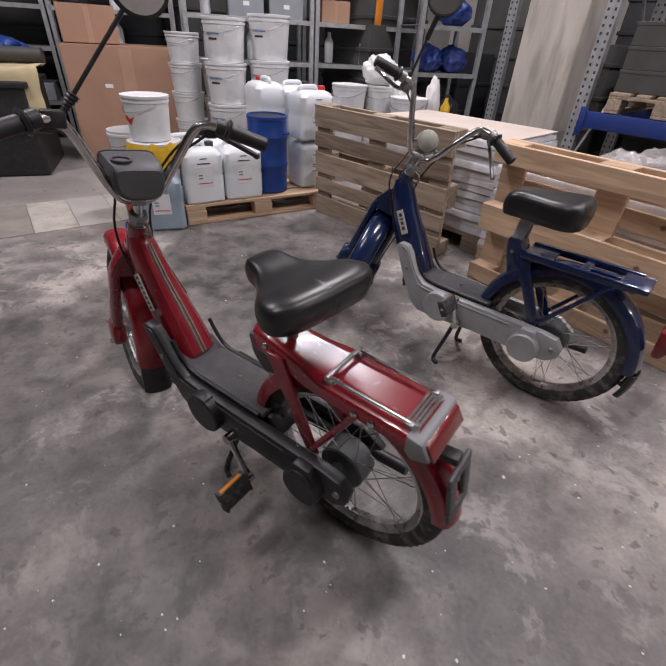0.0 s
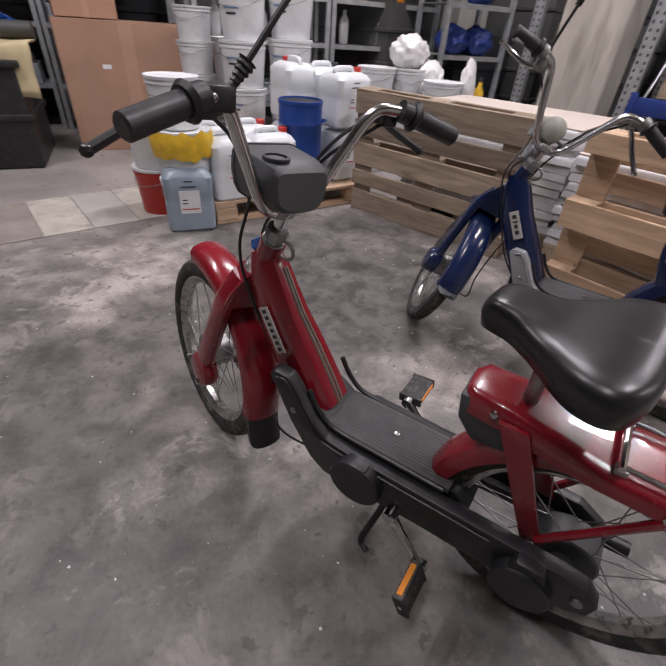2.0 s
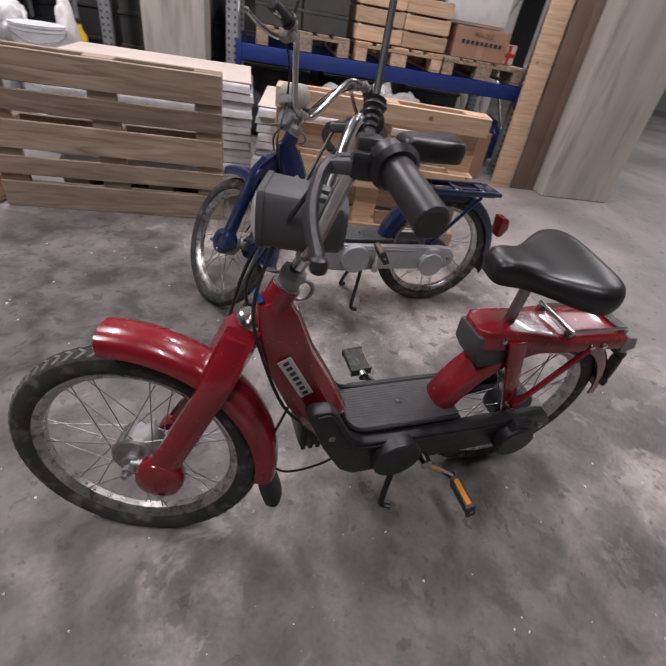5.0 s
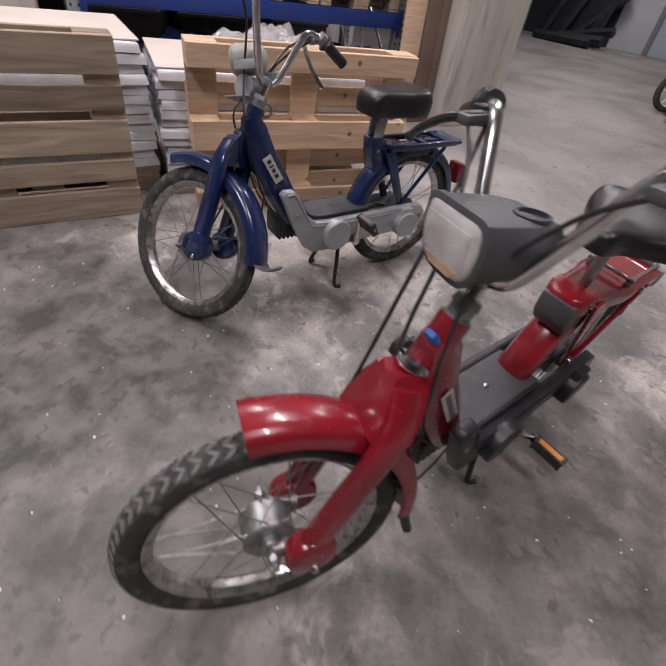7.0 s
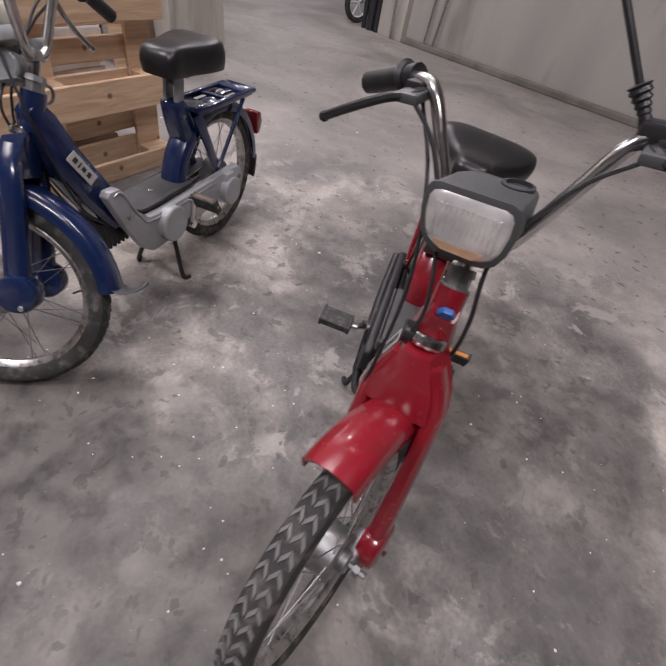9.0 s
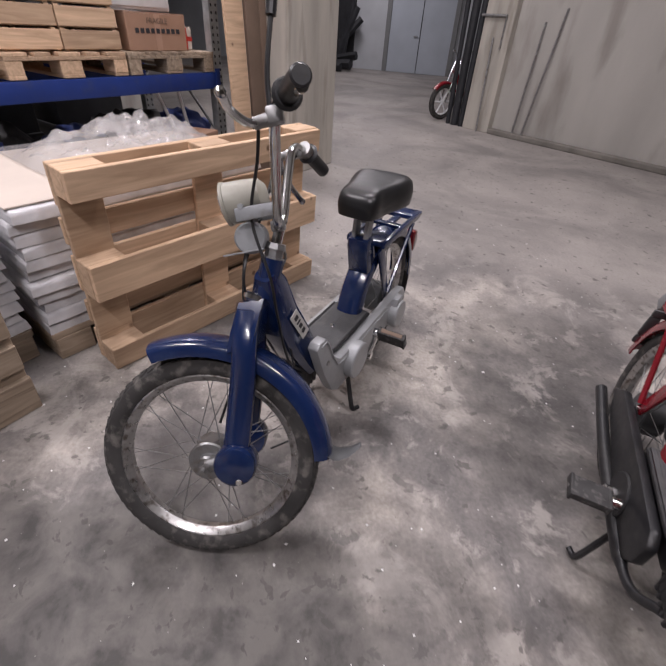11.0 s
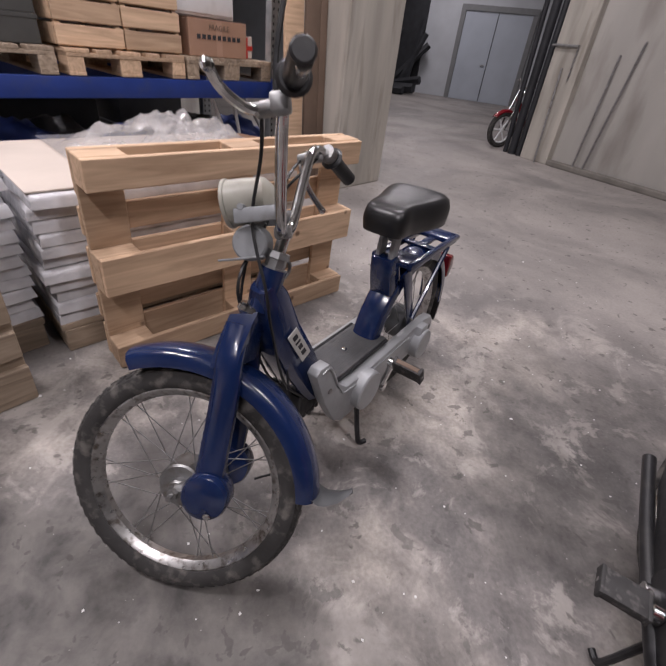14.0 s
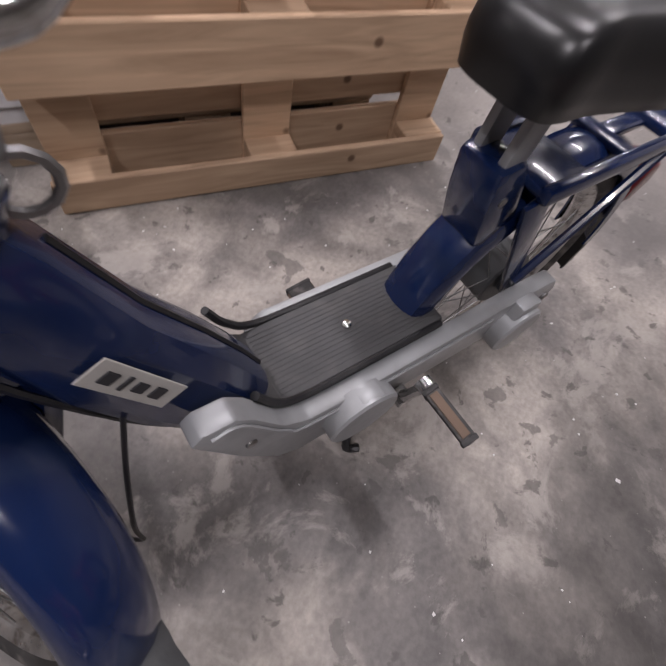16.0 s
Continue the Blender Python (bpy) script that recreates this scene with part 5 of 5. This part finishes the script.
tagged(part("roll", tube([(-3.75, 4.15, 0.945), (-2.72, 4.55, 0.945)], 0.06, 14), M_BIN, None), "dark roll lying on the container", "roll")
crumpled("sack", pose(-3.3, 4.5, 0.8, 0, 0, BACK), 0.42, 0.2, 0.16, M_DRUM, "blue sack lying on the container", "sack", 12)
# ---- grey shelves along the back ----
def shelf_unit(v0, v1, u, heights):
    s = thing("shelf_unit", Matrix.Translation(back_uv(u, v0)) @ pose(0, 0, 0, 0, 0, BACK), "grey steel shelving with open bays", "shelving", "shelf units")
    w = v1 - v0
    for x in (0, w):
        for y in (0, 0.5):
            part("post", joined(box(0.04, 0.004, 2.2, x, y, 0), box(0.004, 0.04, 2.2, x - 0.02, y + 0.02, 0)), M_GALV, s)
    for z in heights:
        part("shelf", joined(box(w, 0.5, 0.006, w / 2, 0.26, z + 0.03), box(w, 0.012, 0.04, w / 2, 0.004, z)), M_GALV, s)
    return s


def bin_box(m, sx, sy, sz, material, label):
    b = thing("storage_bin", m, label, "bin", "storage bins")
    t = 0.008
    part("body", joined(box(sx, sy, t, 0, 0, 0), box(sx, t, sz, 0, -sy / 2, 0, 0.002, 1), box(sx, t, sz, 0, sy / 2, 0, 0.002, 1), box(t, sy, sz, -sx / 2, 0, 0, 0.002, 1), box(t, sy, sz, sx / 2, 0, 0, 0.002, 1)), material, b)
    for y in (-sy / 2, sy / 2):
        part("rim", box(sx + 0.02, 0.014, 0.025, 0, y, sz - 0.025, 0.003, 1), material, b)
    if material is not M_BIN:
        part("card", box(0.06, 0.002, 0.035, 0, -sy / 2 - 0.006, sz * 0.4), M_WHITE, b)
    return b


BACKROW = -5.4


def full_shelf(v0, v1, row):
    shelf_unit(v0, v1 - 0.06, row, (0.4, 0.93, 1.3, 1.8))
    for z in (0.44, 0.97, 1.34):
        v = v0 + 0.22
        while v < v1 - 0.3:
            kind = random.random()
            at = Matrix.Translation(back_uv(row - 0.26, v, z)) @ pose(0, 0, 0, 0, 0, BACK + random.uniform(-4, 4))
            if kind < 0.4:
                bin_box(at, 0.34, 0.4, random.uniform(0.15, 0.24), M_LBIN, "grey plastic storage bin on a shelf")
            elif kind < 0.6:
                carton(at, 0.32, 0.36, random.uniform(0.14, 0.26), "small cardboard box on a shelf")
            elif kind < 0.8:
                crumpled("sack", at, 0.17, 0.16, 0.12, M_DARK, "dark sack lying on a shelf", "sack", v)
            else:
                bt = thing("bottle", at, "white bottle on a shelf", "bottle", "bottles")
                part("body", lathe([(0.045, 0), (0.05, 0.01), (0.05, 0.2), (0.02, 0.25), (0.02, 0.29), (0, 0.29)], 16), M_WHITE, bt)
            v += random.uniform(0.37, 0.48)


full_shelf(0.72, 2.05, BACKROW)
full_shelf(2.05, 3.3, BACKROW)
ora = thing("orange_panel", Matrix.Translation(back_uv(-5.1, 2.6, 1.34)) @ pose(0, 0, 0, 4, 0, BACK), "orange panel standing on a shelf", "panel")
part("panel", box(0.07, 0.03, 0.5, 0, 0, 0, 0.006), M_ORANGE, ora)


# ---- pallet rack ----
RACK_U, RACK_V = 2.0, 0.4


def rack(u, v, z=0.0):
    return uv(RACK_U + u, RACK_V + v, z)


def rack_post(u, v, h=3.2):
    p = thing("rack_upright", Matrix.Translation(rack(u, v)) @ pose(0, 0, 0, 0, 0, ROOM), "perforated galvanised rack upright", "rack", "rack uprights")
    part("column", joined(box(0.004, 0.09, h, -0.0, 0, 0), box(0.07, 0.004, h, 0.035, -0.045, 0), box(0.07, 0.004, h, 0.035, 0.045, 0)), M_GALV, p)
    part("foot_plate", box(0.12, 0.14, 0.008, 0.03, 0, 0), M_GALV, p)
    holes = bmesh.new()
    for k in range(int(h / 0.05)):
        for y in (-0.025, 0.025):
            me = box(0.003, 0.014, 0.02, -0.003, y, 0.03 + 0.05 * k)
            holes = joined(holes, me)
    tagged(part("slots", holes, M_INK, p, "", 0), kind="stuff")
    return p


for u in (-3.5, -0.76):
    rack_post(u, 4.2)
    rack_post(u, 5.25)
    br = thing("rack_brace", Matrix.Identity(4), "thin galvanised diagonal brace of the rack", "brace", "rack braces")
    part("strut", joined(tube([rack(u, 4.25, 0.3), rack(u, 5.2, 1.2)], 0.012, 6), tube([rack(u, 5.2, 1.2), rack(u, 4.25, 2.1)], 0.012, 6)), M_GALV, br)
rack_post(-4.70, 4.91)
for z in (0.705, 2.0):
    for v in (4.2, 5.25):
        b = thing("rack_beam", Matrix.Identity(4), "blue painted rack beam", "beam", "rack beams")
        part("beam", room_box(RACK_U - 3.46, RACK_U - 0.78, RACK_V + v - 0.025, RACK_V + v + 0.025, z, z + 0.12, 0.004), M_BEAM, b)
        for u in (-3.46, -0.81):
            part("end_plate", room_box(RACK_U + u - 0.01, RACK_U + u + 0.04, RACK_V + v - 0.032, RACK_V + v - 0.026, z - 0.06, z + 0.15, 0.001), M_BEAM, b)
RZ = 0.83
for u, lab in ((-2.9, M_WOODOLD), (-2.04, M_WOOD), (-1.22, M_WOODOLD)):
    eur_pallet(Matrix.Translation(rack(u, 4.78, RZ)) @ pose(0, 0, 0, 0, 0, ROOM), lab, "wooden pallet resting on the blue rack beams")


def slat_crate(m, sx, sy, sz):
    c = thing("wooden_crate", m, "shallow pale wooden crate in a stack", "crate", "wooden crates")
    for y in (-sy / 2, sy / 2):
        part("slat", box(sx, 0.014, sz * 0.86, 0, y, 0.01, 0.002, 1), M_WOOD, c)
    for x in (-sx / 2, sx / 2):
        part("slat", box(0.014, sy - 0.02, sz * 0.86, x, 0, 0.01, 0.002, 1), M_WOOD, c)
    part("bottom", box(sx - 0.02, sy - 0.02, 0.008, 0, 0, 0.004), M_WOOD, c)
    for x in (-1, 1):
        for y in (-1, 1):
            part("corner_post", box(0.03, 0.03, sz, x * (sx / 2 - 0.024), y * (sy / 2 - 0.024), 0), M_WOOD, c)


TOP = RZ + 0.147
for i, u in enumerate((-2.25, -1.83)):
    for k in range(3):
        slat_crate(Matrix.Translation(rack(u, 4.52 + 0.01 * k, TOP + 0.125 * k)) @ pose(0, 0, 0, 0, 0, ROOM - 90), 0.41, 0.58, 0.123)
pb = thing("paper_box", Matrix.Translation(rack(-2.25, 4.55, TOP + 0.376)) @ pose(0, 0, 0, 0, 0, ROOM - 85), "open carton with papers on the crates", "box")
part("box", box(0.34, 0.4, 0.18, 0, 0, 0, 0.004), M_CARD, pb)
gb = thing("grey_box", Matrix.Translation(rack(-1.85, 4.55, TOP + 0.376)) @ pose(0, 0, 0, 0, 0, ROOM - 92), "light grey plastic box on the crates", "box")
part("box", box(0.36, 0.4, 0.26, 0, 0, 0, 0.015), M_LBIN, gb)
ct = carton(Matrix.Translation(rack(-1.29, 4.5, TOP)) @ pose(0, 0, 0, 0, 0, ROOM - 90), 0.52, 0.52, 0.23, "brown carton with printed letters on a pallet")
writing("lettering", "FRAGILE", 0.05, Matrix.Translation((0.0, -0.264, 0.185)) @ pose(0, 0, 0, 90, 0, 0), M_BROWN, ct)
for k in range(9):
    part("print", box(0.03, 0.002, 0.03, -0.18 + 0.045 * k, -0.2625, 0.11), M_INK, ct)
wbx = thing("white_cabinet", Matrix.Translation(rack(-1.38, 4.55, TOP + 0.245)) @ pose(0, 0, 0, 0, 0, ROOM - 84), "white sheet-metal box lying on the carton", "box")
part("body", box(0.62, 0.42, 0.28, 0, 0, 0, 0.012), M_WHITE, wbx)
part("front", box(0.58, 0.012, 0.24, 0, -0.216, 0.02, 0.005), M_WHITE, wbx)
rb = carton(Matrix.Translation(rack(-0.95, 4.5, TOP)) @ pose(0, 0, 0, 0, 0, ROOM - 90), 0.13, 0.3, 0.15, "small carton with a red cross of tape", M_CARDL)
part("red_tape", joined(box(0.03, 0.002, 0.15, 0, -0.153, 0), box(0.13, 0.002, 0.03, 0, -0.1535, 0.06)), M_REDP, rb)
for k in range(3):
    for i, u in enumerate((-3.12, -2.72)):
        bin_box(Matrix.Translation(rack(u, 4.55, TOP + 0.15 * k)) @ pose(0, 0, 0, 0, 0, ROOM - 90), 0.38, 0.55, 0.148, M_BIN, "dark grey stacking bin on a pallet")
# goods under the rack
for i in range(9):
    u = -3.3 + 0.31 * i
    crumpled("sack", Matrix.Translation(rack(u, 4.75 + 0.15 * (i % 2), 0)), 0.2, 0.3, random.uniform(0.18, 0.3), (M_DARK, M_BIN, M_BEAM)[i % 3], "dark sack stored under the rack", "sack", i * 3.1)
lid = thing("steel_tray", Matrix.Translation(rack(-1.5, 4.35, 0.32)) @ pose(0, 0, 0, 0, 0, ROOM - 90) @ pose(0, 0, 0, -20, 14, 0), "shallow steel tray leaning under the rack", "tray")
part("tray", joined(box(0.7, 0.4, 0.01, 0, 0, 0), box(0.7, 0.02, 0.06, 0, -0.2, 0), box(0.7, 0.02, 0.06, 0, 0.2, 0)), M_BLACK, lid)
for u, v, lean in ((-1.05, 4.28, 0.28), (-0.98, 4.3, 0.1)):
    tp = thing("steel_bar", Matrix.Identity(4), "pale steel bar leaning against the rack", "bar", "steel bars")
    part("bar", tube([rack(u, v, 0), rack(u - lean, v + 0.1, 0.78)], 0.014, 6), M_WHITE, tp)
ob2 = carton(Matrix.Translation(rack(-1.25, 4.05, 0)) @ pose(0, 0, 0, 0, 0, ROOM - 70), 0.36, 0.3, 0.42, "half-open cardboard box on the floor")
# timber against the column
for u, w, material, z in ((1.13, 0.19, M_WOOD, 2.6), (1.33, 0.15, M_BROWN, 2.7), (1.45, 0.08, M_BROWN, 2.5)):
    t = thing("plank", Matrix.Translation(uv(u, 4.2)) @ pose(0, 0, 0, 0, 0, ROOM - 90) @ pose(0, 0, 0, -3, 0, 0), "tall timber plank leaning by the column", "plank", "planks")
    part("board", box(w, 0.03, z, 0, 0, 0, 0.003), material, t)
# ---- by the far wall end ----
for sv, r, h, lean in ((0.2, 0.045, 3.2, 0.0), (0.33, 0.06, 3.4, 0.02), (0.46, 0.035, 3.3, 0.05)):
    t = thing("pipe", Matrix.Identity(4), "dark upright pipe at the end of the wall", "pipe", "pipes")
    part("tube", tube([along(sv, 0.08), along(sv + lean, 0.08 - lean, h)], r, 12), M_DARK, t)
for sv, top, z in ((-0.75, -0.77, 1.4), (-0.9, -1.02, 1.55), (-0.2, -0.1, 1.2)):
    t = thing("rod", Matrix.Identity(4), "thin steel rod leaning on the wall", "rod", "rods")
    n0, z0 = (0.05, 0.07) if sv < -0.3 else (-0.05, 0.0)
    part("rod", tube([along(sv, n0, z0), along(top, 0.115 if sv < -0.3 else 0.005, z)], 0.014, 8), M_STEEL, t)
t = thing("wall_bracket", Matrix.Identity(4), "steel bracket on the wall", "bracket")
part("arm", joined(tube([along(0.15, 0.0, 1.45), along(-0.25, 0.0, 1.45)], 0.018, 8), tube([along(-0.24, 0.01, 1.45), along(-0.24, 0.01, 1.06)], 0.012, 8)), M_STEEL, t)
# no hole is cut: a near-black slab paints the opening's shade on the wall
structure("opening_shade_far", far_box(2.3, 5.2, -0.12, -0.004, 0, 4.59), M_DARK, "tall dark slab on the far wall, coloured as an unlit opening")


def far_point(d, n, z):
    return DOOR + D * d + Vector((-D.y, D.x, 0)) * n + UP * z


for d0, d1, n0, h, r in ((2.75, 2.15, 0.9, 1.75, 0.1), (3.2, 2.0, 0.8, 1.45, 0.12), (2.5, 2.3, 0.8, 2.1, 0.09), (3.6, 3.1, 0.9, 1.9, 0.13), (3.5, 1.8, 1.2, 0.45, 0.13), (3.3, 1.9, 1.5, 0.2, 0.15), (3.9, 2.1, 1.9, 0.14, 0.13), (4.2, 3.6, 0.8, 2.2, 0.12)):
    t = thing("beam", Matrix.Identity(4), "dark old timber in a heap far off", "timber", "heap of timber")
    part("beam", tube([far_point(d0, n0, r * 0.8), far_point(d1, 0.35 if h > 0.6 else n0 + 0.2, h)], r, 6), M_DARK, t)
pm = thing("parked_moped", Matrix.Translation((7.63, -1.26, 0)) @ pose(0, 0, 0, 0, 0, 113), "small red moped with white spoked wheels by the pipes", "moped")
for x in (0.55, -0.5):
    wl = part("wheel", loft([[(x + q * math.cos(k * math.pi / 16), y, 0.27 + q * math.sin(k * math.pi / 16)) for k in range(32)] for q, y in ((0.2, -0.03), (0.24, -0.04), (0.27, -0.02), (0.27, 0.02), (0.24, 0.04), (0.2, 0.03), (0.2, -0.03))], False), M_RUBBER, pm)
    part("rim", joined(*[tube([(x, 0, 0.27), (x + 0.2 * math.cos(k * math.pi / 3), 0, 0.27 + 0.2 * math.sin(k * math.pi / 3))], 0.013, 6) for k in range(6)], tube([(x + 0.2 * math.cos(k * math.pi / 12), 0, 0.27 + 0.2 * math.sin(k * math.pi / 12)) for k in range(24)], 0.018, 6, True)), M_WHITE, wl, "white cast wheel")
part("fork", joined(tube([(0.55, 0.06, 0.27), (0.35, 0.06, 0.85)], 0.016), tube([(0.55, -0.06, 0.27), (0.35, -0.06, 0.85)], 0.016)), M_CHROME, pm)
part("mudguard", arc(Vector((0.55, 0, 0.27)), 0.295, 40, 150, 10, 0.045, 0.03), M_RED, pm)
part("frame", tube([(0.38, 0, 0.72), (0.1, 0, 0.36), (-0.3, 0, 0.4), (-0.5, 0, 0.6)], 0.04), M_RED, pm)
part("saddle", box(0.4, 0.16, 0.08, -0.35, 0, 0.7, 0.03), M_VINYL, pm)
part("seat_post", tube([(-0.33, 0, 0.45), (-0.35, 0, 0.71)], 0.02), M_CHROME, pm)
part("handlebar", tube([(0.22, 0.3, 0.98), (0.33, 0.15, 1.0), (0.34, 0, 0.84), (0.33, -0.15, 1.0), (0.22, -0.3, 0.98)], 0.013), M_CHROME, pm)
# slab joints in the floor by the cartons
for i in range(5):
    sl = part("floor_patch", box(0.272, 0.68, 0.004, 0, 0, 0.0005, 0.001, 1), (M_WALL, M_PAVE, M_COL, M_WALL, M_COL)[i], None, "", 0)
    sl.matrix_world = pose(-2.46 + 0.211 * i, 2.83 + 0.181 * i, 0, 0, 0, 40.6)
    tagged(sl, "pale concrete slab laid flush in the floor", "", "", "structure")

# dim stored goods behind the column and the rack
shelf_unit(2.93, 3.66, -4.74, (0.45, 0.92, 1.33, 1.85))
for i, (u, v, w, d, h) in enumerate(((-5.75, 3.95, 0.75, 0.8, 1.15), (-5.7, 4.8, 0.8, 0.8, 1.7), (-5.6, 5.7, 0.8, 0.9, 2.0), (-4.6, 4.9, 0.7, 0.9, 1.3), (-4.45, 5.9, 0.8, 0.8, 1.9), (-3.1, 6.1, 0.9, 0.8, 1.5), (-2.1, 6.1, 0.9, 0.8, 1.9), (-5.85, 2.9, 0.9, 0.8, 2.0), (-1.1, 6.15, 0.8, 0.7, 1.3), (-7.4, -1.3, 1.2, 0.5, 2.3), (-7.4, -0.05, 1.2, 0.5, 2.1), (-7.4, 1.2, 1.2, 0.5, 2.3), (-7.4, 2.4, 1.2, 0.5, 2.1))):
    c = thing("stored_crate", Matrix.Translation(rack(u, v) if v > 6 else back_uv(u, v)) @ pose(0, 0, 0, 0, 0, ROOM + 2 * math.sin(7 * i)), "tall dark stored crate with ribs", "crate", "stored crates")
    material = (M_DARK, M_BIN)[i % 2]
    part("body", box(w, d, h, 0, 0, 0, 0.015), material, c)
    for k in range(int(h / 0.3)):
        part("rib", box(w + 0.03, d + 0.03, 0.04, 0, 0, 0.2 + 0.3 * k, 0.006, 1), material, c)
for z, u, v in ((0.49, -4.95, 3.1), (0.96, -4.95, 3.15), (1.37, -4.95, 3.4), (0.96, -4.95, 3.45), (0.49, -4.95, 3.45)):
    crumpled("sack", Matrix.Translation(back_uv(u, v, z)), 0.16, 0.18, 0.13, (M_DARK, M_BEAM)[z > 0.9], "dark sack on a grey shelf", "sack", z * 9 + v)
# crumbs and chips on the floor
chips = bmesh.new()
for k in range(420):
    x, y, q = random.uniform(-1.5, 2.6), random.uniform(0.3, 3.4), random.uniform(0.0015, 0.0045)
    if random.random() < 0.04:
        q *= 2.2
    a = random.uniform(0, 6.28)
    p = [chips.verts.new((x + q * random.uniform(0.6, 1.4) * math.cos(a + j * 1.57), y + q * random.uniform(0.6, 1.4) * math.sin(a + j * 1.57), 0.0005)) for j in range(4)]
    t = chips.verts.new((x, y, q * 0.7))
    for j in range(4):
        chips.faces.new((p[j], p[(j + 1) % 4], t))
tagged(part("floor_crumbs", chips, M_BAG, None, "", 0), "white crumbs and chips scattered on the floor", "debris", "", "stuff")
# shelves behind the large carton
full_shelf(-1.95, -0.6, -6.45)
full_shelf(-0.6, 0.7, -6.45)
